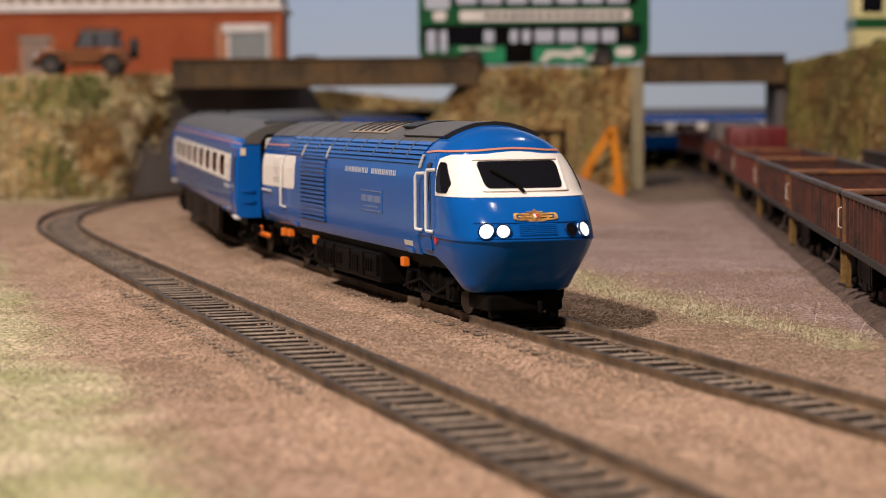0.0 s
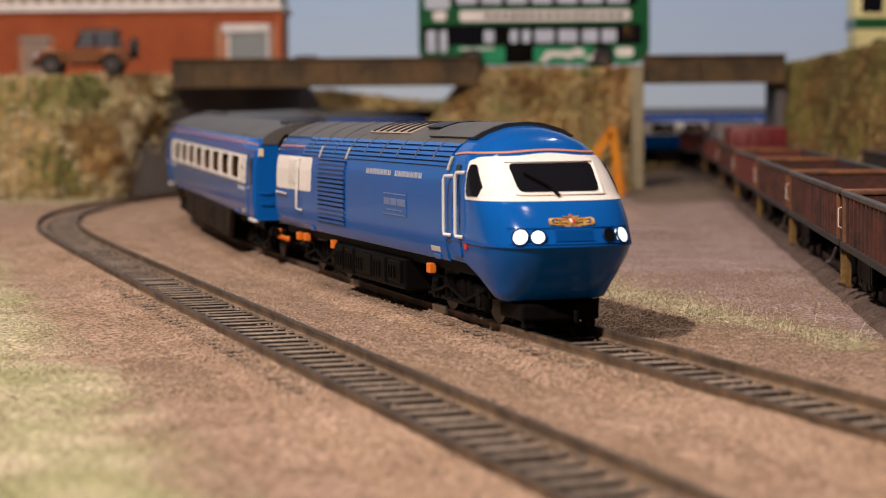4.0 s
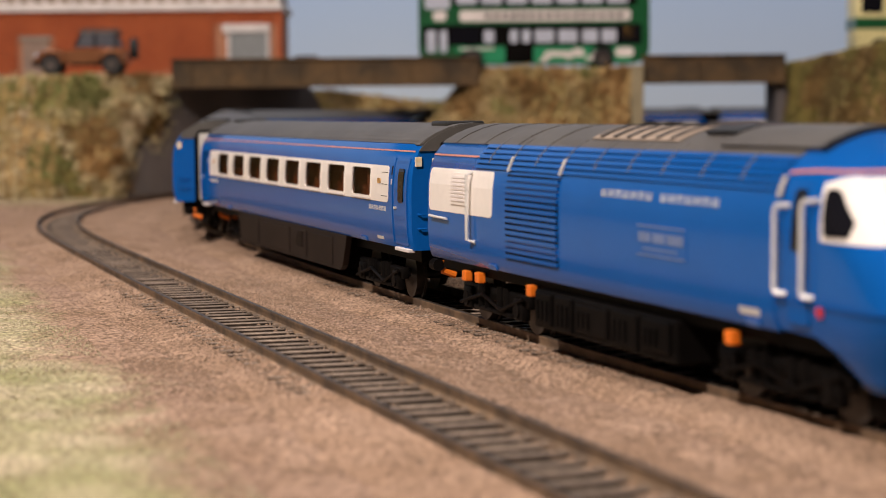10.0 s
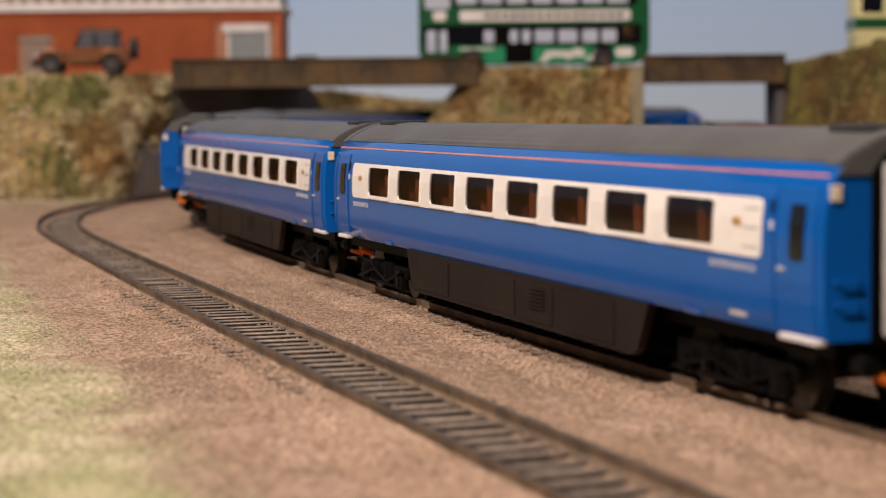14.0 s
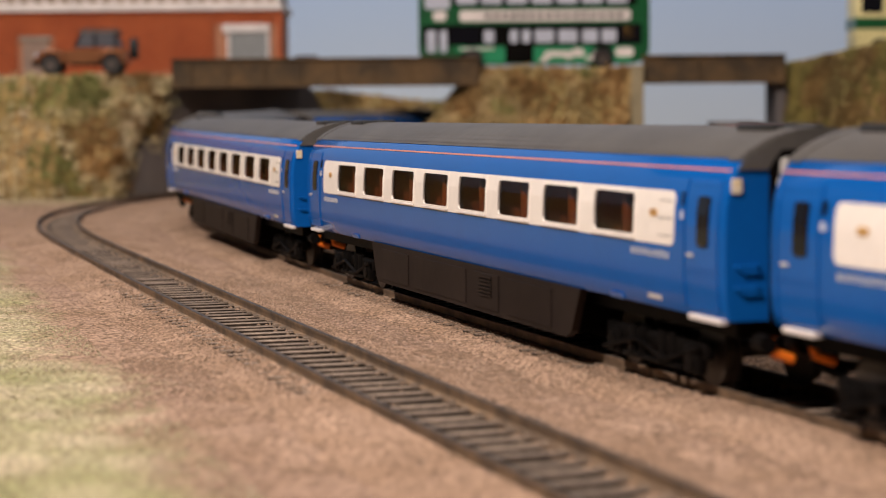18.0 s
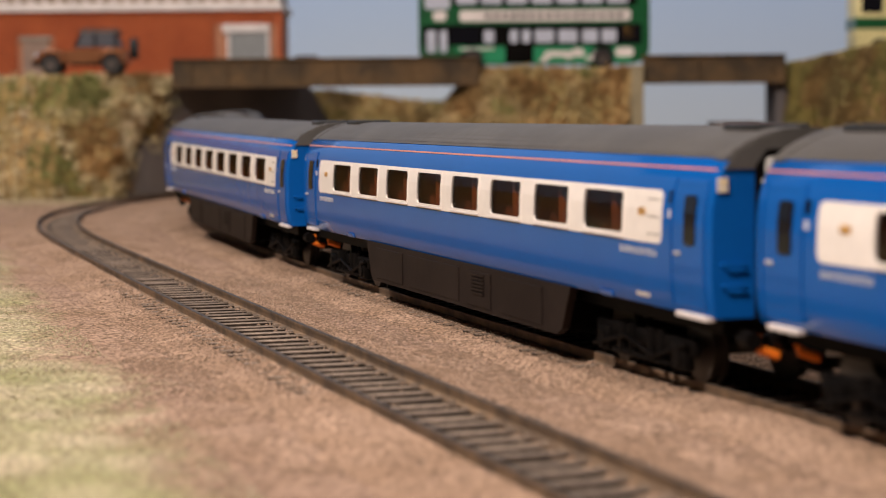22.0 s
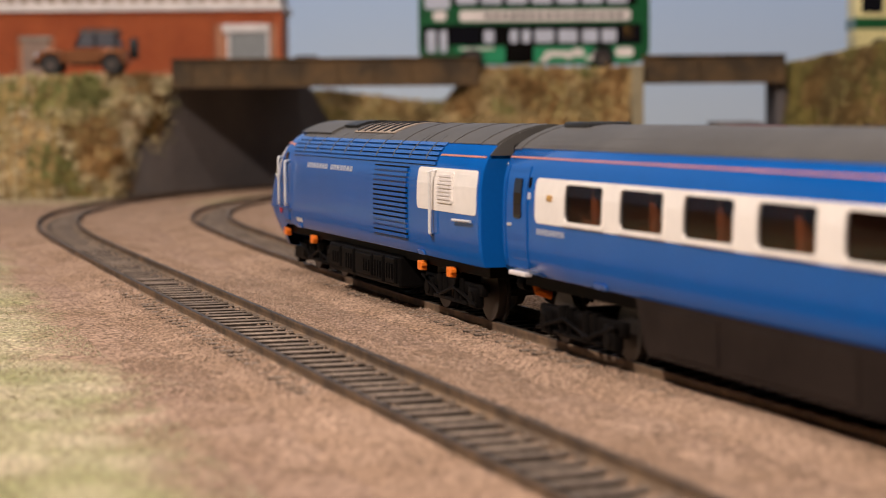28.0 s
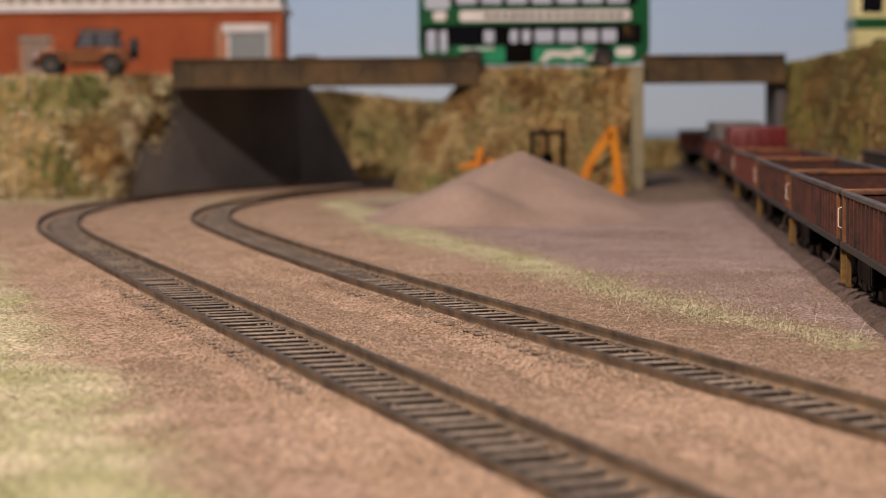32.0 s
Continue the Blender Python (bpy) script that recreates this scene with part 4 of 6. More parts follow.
BODY = ((13.6, 15.7), (14.6, 16.2), (17, 16.6), (20, 16.8), (27, 16.8), (31, 16.65), (34, 16.2), (36, 15.6), (38, 14.7), (39.6, 13.4), (41, 11.7), (42.4, 9.2), (43.6, 6.2), (44.4, 3.2), (44.7, 0.0))
BZ, BW = [p[0] for p in BODY], [p[1] for p in BODY]


def half(z):
    return float(np.interp(z, BZ, BW))


def ring(x, grow=0.0, zmin=0.0, shrink=1.0):
    pts = [(x, YC + (w * shrink + grow), max(z, zmin)) for z, w in BODY]
    return pts + [(x, YC - (w * shrink + grow), max(z, zmin)) for z, w in BODY[-2::-1]]


def skin_strip(bm, x0, x1, z0, z1, proud, side=-1, nz=3, thick=0.3, r=0.0):
    """A plate that follows the body side between two heights."""
    zs = [z0 + (z1 - z0) * k / nz for k in range(nz + 1)]
    if r:
        zs = [z0, z0 + r * 0.3, z0 + r] + [z0 + r + (z1 - z0 - 2 * r) * k / nz for k in range(1, nz)] + [z1 - r, z1 - r * 0.3, z1]
    loops = []
    for z in zs:
        e = min(z - z0, z1 - z)
        ins = 0.0 if not r or e >= r else r - math.sqrt(max(0, r * r - (r - e) ** 2))
        a, b = x0 + ins, x1 - ins
        y = side * (half(z) + proud)
        yi = side * (half(z) + proud - thick)
        loops.append([(a, YC + y, z), (b, YC + y, z), (b, YC + yi, z), (a, YC + yi, z)])
    loft(bm, loops)


def roof_strip(bm, x0, x1, za, proud=0.12, nx=1):
    """A cover over the roof above the height za."""
    zz = [za] + [z for z in BZ if z > za]
    for_loops = []
    for x in (x0, x1):
        outer = [(x, YC + half(z) + proud, z + proud * 0.6) for z in zz] + [(x, YC - half(z) - proud, z + proud * 0.6) for z in zz[-2::-1]]
        inner = [(x, YC - (half(z) - 0.4), z - 0.4) for z in zz] + [(x, YC + half(z) - 0.4, z - 0.4) for z in zz[-2::-1]]
        for_loops.append(outer + inner)
    loft(bm, for_loops)


def bogie(parent, x, wheelbase, radius, frame_z, label="black moulded bogie"):
    bm = B()
    h = wheelbase / 2
    for sy in (-1, 1):
        box(bm, -h - 5, h + 5, sy * 12.2 - 0.9, sy * 12.2 + 0.9, frame_z - 1.6, frame_z + 1.4, 0.5)
        for k in (-h, h):
            box(bm, k - 3.0, k + 3.0, sy * 12.8 - 1.1, sy * 12.8 + 1.1, frame_z - 4.4, frame_z + 0.6, 0.7)
            disc(bm, (k, sy * 13.6, frame_z - 2.2), "y", 1.7, 1.4, 14)
        for k in (-h * 0.5, -h * 0.25, h * 0.25, h * 0.5):
            disc(bm, (k, sy * 12.9, frame_z - 0.8), "z", 1.1, 5.5, 10)
        box(bm, -h * 0.75, h * 0.75, sy * 13.2 - 0.6, sy * 13.2 + 0.6, frame_z - 4.2, frame_z - 3.2, 0.3)
        tube(bm, [(-h - 4, sy * 14.0, frame_z - 3.4), (-h * 0.3, sy * 14.2, frame_z - 0.4), (h * 0.4, sy * 14.0, frame_z - 3.0), (h + 4, sy * 14.0, frame_z + 0.6)], 0.45, 6)
    for k in (-h * 0.9, 0, h * 0.9):
        box(bm, k - 2, k + 2, -12.2, 12.2, frame_z - 1.2, frame_z + 0.8, 0.3)
    b = part("bogie", bm, BLACK, parent, label, smooth=True)
    b.matrix_basis = pose(x * U, 0, 0)
    for k in (-h, h):
        bm = B()
        for sy in (-1, 1):
            disc(bm, (k, sy * 8.4, radius), "y", radius, 2.2, 28)
            disc(bm, (k, sy * 7.3, radius), "y", radius + 0.9, 0.6, 28)
        disc(bm, (k, 0, radius), "y", 1.1, 16, 12)
        part("wheelset", bm, RIM_DARK, b, smooth=True)
    return b


RIM_DARK = mat("oily_wheel_steel", (0.045, 0.036, 0.03), 0.45, metal=0.5, grain=0.2)


def plate(nm, parent, x0, x1, z0, z1, matl, r, proud=0.25, side=-1, label="", nz=3, thick=0.35):
    bm = B()
    skin_strip(bm, x0, x1, z0, z1, proud, side, nz, thick, r)
    return part(nm, bm, matl, parent, label)


def letter_bars(parent, nm, x0, x1, z0, z1, groups, matl, proud=0.12, fwd=1, side=-1):
    """Lettering that cannot be lettered: one upright block a character."""
    total = sum(groups) + 0.8 * (len(groups) - 1)
    w = (x1 - x0) / total
    x = x0
    bm = B()
    for g in groups:
        for k in range(g):
            skin_strip(bm, x + w * 0.12, x + w * 0.30, z0, z1, proud, side, 1, 0.3)
            skin_strip(bm, x + w * 0.62, x + w * 0.74, z0, z1, proud, side, 1, 0.3)
            c = z0 + (z1 - z0) * (0.1, 0.42, 0.74)[k % 3]
            skin_strip(bm, x + w * 0.32, x + w * 0.60, c, c + (z1 - z0) * 0.2, proud, side, 1, 0.3)
            x += w
        x += 0.8 * w
    part(nm, bm, matl, parent, "silver lettering")


# the nose, as plan sections one above another
NOSE_Z = (6.4, 7.0, 8.6, 12, 16, 18.4, 18.9, 19.5, 22, 24, 27.0, 28.2, 29.0, 33, 36.1, 38, 40.75, 42.5, 43.7, 44.4, 44.7)
NOSE_X = (24.5, 26.2, 28.6, 32.0, 34.8, 36.2, 36.5, 36.2, 34.9, 33.8, 31.2, 30.0, 28.5, 24.4, 21.1, 19.3, 16.2, 12.6, 8.4, 3.5, -1.5)
NOSE_W = {6.4: 11.3, 7.0: 12.4, 8.6: 13.2, 12: 15.0, 16: 16.2, 18.6: 16.6}


def nose(z, a, out=0.0):
    """A point of the nose at height z; a runs from -1 (near side) over 0 (front) to 1."""
    xf = float(np.interp(z, NOSE_Z, NOSE_X))
    w = half(z) if z >= 18.6 else float(np.interp(z, list(NOSE_W), list(NOSE_W.values())))
    xs = -3.0 if z >= 14 else float(np.interp(z, (6.4, 12, 14), (19.5, 14, 8)))
    d = min(16.5, max(xf - xs - 0.3, 0.2))
    m = abs(a)
    if m > 0.75:
        x, y = xs + (xf - d - xs) * (1 - m) / 0.25, w
        nx, ny = 0.0, 1.0
    else:
        f = (1 - m / 0.75) * math.pi / 2
        e = 0.68
        c, s = math.cos(f), math.sin(f)
        x, y = xf - d + d * max(s, 0) ** e, w * max(c, 0) ** e
        nx, ny = s, c
    sg = 1 if a > 0 else -1
    return Vector((x + nx * out, YC + sg * (y + ny * out), z + (0.35 * out if z > 19.2 else -0.2 * out)))


def nose_a(z, y=None, x=None):
    """The parameter at which the near side of the nose reaches that y, or that x."""
    lo, hi = 0.0, 1.0
    for k in range(40):
        mid = (lo + hi) / 2
        p = nose(z, -mid)
        ok = (abs(p.y - YC) < y) if y is not None else (p.x > x)
        lo, hi = (mid, hi) if ok else (lo, mid)
    return lo


def nose_patch(nm, parent, rows, matl, out, n=10, label="", thick=0.35):
    """A plate on the nose: rows of (z, a from, a to)."""
    bm = B()
    top = [[nose(z, a0 + (a1 - a0) * k / n, out) for k in range(n + 1)] for z, a0, a1 in rows]
    bot = [[nose(z, a0 + (a1 - a0) * k / n, out - thick) for k in range(n + 1)] for z, a0, a1 in rows]
    T = [[bm.verts.new(p) for p in r] for r in top]
    Q = [[bm.verts.new(p) for p in r] for r in bot]
    m = len(rows)
    for i in range(m - 1):
        for k in range(n):
            bm.faces.new((T[i][k], T[i][k + 1], T[i + 1][k + 1], T[i + 1][k]))
            bm.faces.new((Q[i][k], Q[i + 1][k], Q[i + 1][k + 1], Q[i][k + 1]))
        bm.faces.new((T[i][0], T[i + 1][0], Q[i + 1][0], Q[i][0]))
        bm.faces.new((T[i][n], Q[i][n], Q[i + 1][n], T[i + 1][n]))
    for k in range(n):
        bm.faces.new((T[0][k], Q[0][k], Q[0][k + 1], T[0][k + 1]))
        bm.faces.new((T[-1][k], T[-1][k + 1], Q[-1][k + 1], Q[-1][k]))
    return part(nm, bm, matl, parent, label, smooth=True)


def lin(z0, z1, n):
    return [z0 + (z1 - z0) * k / n for k in range(n + 1)]


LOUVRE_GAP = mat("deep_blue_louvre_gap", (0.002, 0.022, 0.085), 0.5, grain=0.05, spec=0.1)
CORRIDOR_GREY = mat("thin_grey_bar", (0.16, 0.16, 0.17), 0.5, grain=0.1)


def nose_band(nm, parent, low, high, reach, matl, out, n=44, rows=8, label="", thick=0.35):
    """A plate round the nose between two edges that rise and fall: low(u), high(u) give heights, reach(z) how far round it goes; u runs from -1 to 1."""
    bm = B()
    grids = []
    for o in (out, out - thick):
        grid = []
        for i in range(rows + 1):
            line = []
            for k in range(n + 1):
                u = -1 + 2 * k / n
                z = low(u) + (high(u) - low(u)) * i / rows
                line.append(bm.verts.new(nose(z, u * reach(z), o)))
            grid.append(line)
        grids.append(grid)
    T, Q = grids
    for i in range(rows):
        for k in range(n):
            bm.faces.new((T[i][k], T[i][k + 1], T[i + 1][k + 1], T[i + 1][k]))
            bm.faces.new((Q[i][k], Q[i + 1][k], Q[i + 1][k + 1], Q[i][k + 1]))
        bm.faces.new((T[i][0], T[i + 1][0], Q[i + 1][0], Q[i][0]))
        bm.faces.new((T[i][n], Q[i][n], Q[i + 1][n], T[i + 1][n]))
    for k in range(n):
        bm.faces.new((T[0][k], Q[0][k], Q[0][k + 1], T[0][k + 1]))
        bm.faces.new((T[-1][k], T[-1][k + 1], Q[-1][k + 1], Q[-1][k]))
    return part(nm, bm, matl, parent, label, smooth=True)


def power_car(label, sides, lit):
    """A streamlined power car; local x runs to its nose, 0 at the cab door's rear handrail."""
    t = tagged(new("power_car"), label, "locomotive", "vehicles of the blue train")
    # main body with the cab's curved nose in one shell
    bm = B()
    loft(bm, [ring(-179.8, -0.5), ring(-179.2), ring(-120), ring(-60), ring(-3)], caps=True)
    body = part("body", bm, BLUE, t, "glossy mid-blue bodywork", smooth=True)
    bm = B()
    zs = [6.4, 7.0, 8.6, 10, 12, 13.9, 14.1, 16, 17.5, 18.4, 18.9, 19.5, 20.5, 22, 24, 25.5, 27.0, 28.2, 29.0, 30.1, 31.5, 33, 34.5, 36.1, 37, 38, 39, 40, 40.75, 41.6, 42.5, 43.1, 43.7, 44.1, 44.4, 44.7]
    m = 44
    rows = [[bm.verts.new(nose(z, -1 + 2 * k / m)) for k in range(m + 1)] for z in zs]
    for r, q in zip(rows, rows[1:]):
        for k in range(m):
            bm.faces.new((r[k], r[k + 1], q[k + 1], q[k]))
    bm.faces.new(rows[0][::-1])
    bmesh.ops.remove_doubles(bm, verts=bm.verts, dist=0.02)
    cab = part("cab_nose", bm, BLUE, t, "rounded blue cab nose", smooth=True)
    # roof: grey middle, dark louvres along both edges, raised fan covers
    bm = B()
    roof_strip(bm, -179.9, -2, 40.3, 0.18)
    part("roof", bm, ROOF, t, "dark grey roof", smooth=True)
    bm = B()
    roof_strip(bm, -32, 2.6, 41.4, 0.85)
    part("roof_hatch", bm, ROOF, t, "raised grey roof hatch behind the cab", smooth=True)
    bm = B()
    roof_strip(bm, 2.7, 4.0, 41.4, 0.95)
    part("hatch_lip", bm, ROOF_DARK, t, "black front edge of the hatch", smooth=True)
    bm = B()
    roof_strip(bm, -46, -32.4, 43.3, 1.15)
    part("exhaust_cover", bm, ROOF_DARK, t, "black curved exhaust cover", smooth=True)
    bm = B()
    roof_strip(bm, -92, -52, 42.0, 0.45)
    part("fan_cover", bm, BEIGE, t, "pale metal fan grille", smooth=True)
    for k in range(6):
        bm = B()
        roof_strip(bm, -89 + k * 6.6, -87.6 + k * 6.6, 42.3, 0.8)
        part("fan_slat", bm, ROOF_DARK, t)
    for x in (-170, -150, -128, -110):
        bm = B()
        roof_strip(bm, x, x + 0.8, 40.4, 0.36)
        part("roof_rib", bm, ROOF, t)
    for side in sides:
        # long intake louvres below the cantrail
        for k in range(5):
            z = 35.3 + k * 1.12
            bm = B()
            skin_strip(bm, -146, -2.5, z, z + 0.72, 0.42, side, 1, 0.7)
            part("intake_louvre", bm, BLUE, t)
        # added dark plate: shade in the gaps between louvres, given as colour
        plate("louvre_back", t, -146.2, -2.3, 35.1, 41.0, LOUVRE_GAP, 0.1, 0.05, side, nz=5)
        for x in (-138, -124, -109.5, -94.2, -78, -62, -47, -31, -16):
            bm = B()
            skin_strip(bm, x, x + 0.28, 36.6, 42.0, 0.62, side, 5, 0.6)
            part("louvre_bar", bm, CORRIDOR_GREY, t)
        for x in (-124.5, -94.6, -1.8) if side < 0 else ():
            plate("pale_bracket", t, x, x + 1.2, 35.0 if x < -5 else 34.4, 38.2 if x < -5 else 37.6, PALE_GREY, 0.2, 0.75, side)
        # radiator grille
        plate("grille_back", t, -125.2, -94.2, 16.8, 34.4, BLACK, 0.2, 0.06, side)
        for k in range(14):
            z = 17.0 + k * 1.25
            bm = B()
            skin_strip(bm, -125.0, -94.4, z, z + 0.78, 0.5, side, 1, 0.55)
            part("grille_louvre", bm, BLUE, t)
        # luggage compartment
        p = plate("white_panel", t, -178.0, -133.4, 24.8, 34.7, WHITE, 1.2, 0.12, side, "cream white panel")
        plate("shutter_frame", p, -161.5, -150, 26.8, 34.0, WHITE, 0.6, 0.4, side)
        for k in range(7):
            bm = B()
            skin_strip(bm, -160.6, -151, 27.6 + k * 0.86, 28.1 + k * 0.86, 0.62, side, 1, 0.3)
            part("vent_slat", bm, TRIM, p)
        bm = B()
        y = side * (half(24) + 1.1)
        tube(bm, [(-147.5, YC + side * half(34), 34.2), (-147.2, YC + y, 33.8), (-147.2, YC + y, 19.4), (-144.5, YC + side * half(19), 19.0)], 0.45, 8)
        part("handrail", bm, CHROME, t, "white tubular handrail", smooth=True)
        bm = B()
        tube(bm, [(-176, YC + side * (half(23) + 0.7), 23.5), (-163, YC + side * (half(23) + 0.7), 23.3)], 0.3, 8)
        part("handrail", bm, CHROME, t, smooth=True)
        # cab door: handrails, window, edges
        for x, ztop in ((0.0, 33.2), (8.7, 34.2)):
            bm = B()
            yy = YC + side * (half(24) + 1.25)
            tube(bm, [(x + 1.6, YC + side * half(34), ztop), (x + 0.2, yy + side * -0.2, ztop - 0.1), (x, yy, ztop - 0.8), (x - 0.2, yy, 20.6), (x + 0.1, yy, 20.0), (x + 1.4, YC + side * half(20), 19.8)], 0.42, 8)
            part("cab_handrail", bm, CHROME, t, "white tubular cab handrail", smooth=True)
        d = plate("cab_door", t, 1.6, 8.0, 15.2, 37.2, BLUE, 0.6, 0.1, side)
        plate("door_window", d, 3.2, 6.6, 26.4, 35.8, GLASS, 0.7, 0.25, side, "narrow dark door window")
        plate("red_mark", t, 11.0, 12.6, 17.0, 18.9, RED, 0.7, 0.2, side)
        plate("white_number_bar", t, -15, -8, 15.4, 16.6, SILVER, 0.1, 0.12, side)
        letter_bars(t, "name_lettering", -72.8, -21.8, 31.85, 33.25, (7, 7), SILVER, 0.14, 1, side)
        # nameplate in thin bars
        if side < 0:
            n0 = plate("nameplate", t, -55.5, -34.2, 22.0, 27.8, BLUE, 0.2, 0.1, side, "blue nameplate with pale unreadable bars")
            for a, b, z0, z1 in ((-55, -34.7, 27.3, 27.55), (-55, -34.7, 22.2, 22.45), (-54.4, -49, 24.6, 26.3), (-48.2, -43, 24.6, 26.3), (-42.2, -35.4, 24.6, 26.3), (-52.5, -37.5, 23.3, 23.6)):
                plate("nameplate_bar", n0, a, b, z0, z1, PLATE_BLUE, 0.05, 0.2, side, nz=1)
        # salmon lining over the rear part and the cab
        plate("lining", t, -179.4, -147, 37.5, 37.9, STRIPE, 0.1, 0.1, side, nz=1)
        for x in (-137, -13):
            plate("lifting_lug", t, x, x + 4.5, 13.6, 14.8, BLUE_PALE, 0.3, 0.4, side)
    # lining round the front, with a low peak over the windscreen
    def crown(u, c):
        return float(np.interp(abs(u), (0, 0.25, 0.55, 0.75, 0.86, 1), c))
    peak = (38.9, 38.4, 38.25, 38.25, 38.0, 37.8)
    if len(sides) == 2:
        nose_band("lining", t, lambda u: crown(u, peak), lambda u: crown(u, peak) + 0.42, lambda z: nose_a(z, x=-1.0), STRIPE, 0.22, 60, 1, thick=0.3)
    # white windscreen surround
    brow = (38.4, 37.85, 37.7, 37.7, 37.5, 36.7)
    w = nose_band("windscreen_surround", t, lambda u: 28.3, lambda u: crown(u, brow), lambda z: nose_a(z, x=float(np.interp(z, (28.3, 32.6, 36.6), (12.2, 11.8, 10.4)))), WHITE, 0.16, 48, 10, "cream white windscreen surround")
    def edge_y(z):
        return 9.15 + (z - 30.2) / 6.0 * 0.4
    rows = []
    for z in (30.2, 30.35, 30.7, 31.3, 32.5, 34, 35.1, 35.7, 36.05, 36.2):
        e = min(z - 30.2, 36.2 - z)
        ins = 0.0 if e >= 1.1 else 1.1 - math.sqrt(max(0, 1.21 - (1.1 - e) ** 2))
        aa = nose_a(z, y=edge_y(z) - ins)
        rows.append((z, -aa, aa))
    nose_patch("windscreen", t, rows, GLASS, 0.30, 24, "dark raked windscreen")
    for z0, z1 in ((29.5, 29.95), (36.45, 36.85)):
        nose_patch("screen_frame", w, [(z, -nose_a(z, y=edge_y(z) + 0.4), nose_a(z, y=edge_y(z) + 0.4)) for z in (z0, z1)], WHITE, 0.5, 24, "moulded screen frame")
    for sg in (-1, 1):
        nose_patch("screen_frame", w, [(z, sg * nose_a(z, y=edge_y(z) + 0.45), sg * nose_a(z, y=edge_y(z) + 0.95)) for z in lin(29.6, 36.7, 6)], WHITE, 0.5, 3)
    # the raised edge of the lamp panel
    for z in (19.35, 22.75):
        nose_patch("panel_edge", t, [(q, -nose_a(q, y=13.6), nose_a(q, y=13.6)) for q in (z, z + 0.22)], BLUE, 0.26, 20)
    for sg in sides:
        rows = []
        for z in (29.0, 29.3, 30.2, 31.2, 32.5, 34, 35.4, 35.9):
            cut = 0.4 if z in (29.0, 35.9) else 0.0
            a0 = nose_a(z, x=float(np.interp(z, (29, 35.9), (13.4, 11.8))) + cut)
            a1 = nose_a(z, x=float(np.interp(z, (29, 31.2, 35.9), (19.4, 19.8, 14.4))) - cut)
            rows.append((z, sg * a0, sg * a1))
        nose_patch("cab_side_window", t, rows, GLASS, 0.4, 6, "dark cab side window")
    bm = B()
    p0, p1, p2 = nose(29.2, nose_a(29.2, y=1.0) * -1, 0.8), nose(31.2, nose_a(31.2, y=2.6) * -1, 0.95), nose(34.0, -nose_a(34.0, y=6.9), 0.85)
    tube(bm, [p0, p1, p2], 0.42, 6)
    part("wiper", bm, BLACK, t, "black windscreen wiper")
    # lamps
    for sg in (-1, 1):
        for y, r, nm, mt in ((11.4, 1.6, "headlamp", LAMP_ON if lit else GLASS), (8.0, 1.4, "headlamp" if sg < 0 else "tail_lamp", (LAMP_ON if lit else GLASS) if sg < 0 else GLASS)):
            z = 20.9
            a = nose_a(z, y=y) * sg
            c, q = nose(z, a, 0.1), nose(z, a, 1.1)
            nrm = (q - c).normalized()
            bm = B()
            bmesh.ops.create_cone(bm, cap_ends=True, segments=24, radius1=r * 1.12, radius2=r, depth=0.7, matrix=Matrix.Translation(c) @ nrm.to_track_quat("Z", "Y").to_matrix().to_4x4())
            lamp_ob = part(nm, bm, mt, t, "bright white lit headlamp" if mt is LAMP_ON else "dark unlit lamp", smooth=True)
            bm = B()
            path = [c + nrm * 0.25 + Matrix.Rotation(2 * math.pi * q8 / 20, 3, nrm) @ nrm.orthogonal().normalized() * r * 1.16 for q8 in range(21)]
            tube(bm, path, 0.24, 6)
            part("bezel", bm, LOUVRE_GAP, lamp_ob, "dark blue lamp bezel")
    # lamp panel, coupling cover and crest
    rows = [(z, -nose_a(z, y=4.6), nose_a(z, y=4.6)) for z in lin(19.9, 22.6, 4)]
    g = nose_patch("front_grille", t, rows, BLUE, 0.14, 8, "finely slatted blue grille")
    for k in range(6):
        z = 20.1 + k * 0.42
        nose_patch("grille_slat", g, [(z, -nose_a(z, y=4.3), nose_a(z, y=4.3)), (z + 0.2, -nose_a(z + 0.2, y=4.3), nose_a(z + 0.2, y=4.3))], BLUE, 0.3, 6, thick=0.25)
    def crest_piece(nm, rows, matl, out, sg, parent, lab=""):
        return nose_patch(nm, parent, [(z, sg * nose_a(z, y=y0), sg * nose_a(z, y=y1)) for z, y0, y1 in rows], matl, out, 6, lab, 0.25)
    c0 = nose_patch("crest", t, [(z, -nose_a(z, y=y), nose_a(z, y=y)) for z, y in ((22.75, 0.5), (23.0, 1.0), (23.4, 0.8), (23.9, 1.3), (24.5, 1.1), (25.0, 0.7), (25.4, 0.3), (25.6, 0.15))], GOLD, 0.25, 8, "gold winged crest")
    for sg in (-1, 1):
        for rows in (((23.15, 0.8, 2.2), (23.4, 1.0, 4.9), (23.62, 1.6, 5.1)), ((23.85, 1.0, 3.6), (24.05, 0.9, 4.2), (24.2, 1.4, 3.9)), ((24.4, 0.8, 2.4), (24.62, 0.8, 4.8), (24.8, 2.2, 5.0)), ((24.9, 0.6, 1.5), (25.1, 0.6, 2.0)), ((23.55, 4.3, 5.1), (24.1, 4.6, 5.2), (24.7, 4.3, 5.0)), ((23.6, 2.6, 3.1), (24.7, 2.2, 2.7)), ((22.9, 0.9, 1.7), (23.2, 0.7, 2.1))):
            crest_piece("crest_scroll", rows, GOLD, 0.3, sg, c0)
        crest_piece("crest_shield", ((23.75, 0.0, 0.35), (24.2, 0.0, 0.55), (24.55, 0.0, 0.55)), RED if sg > 0 else WHITE, 0.42, sg, c0)
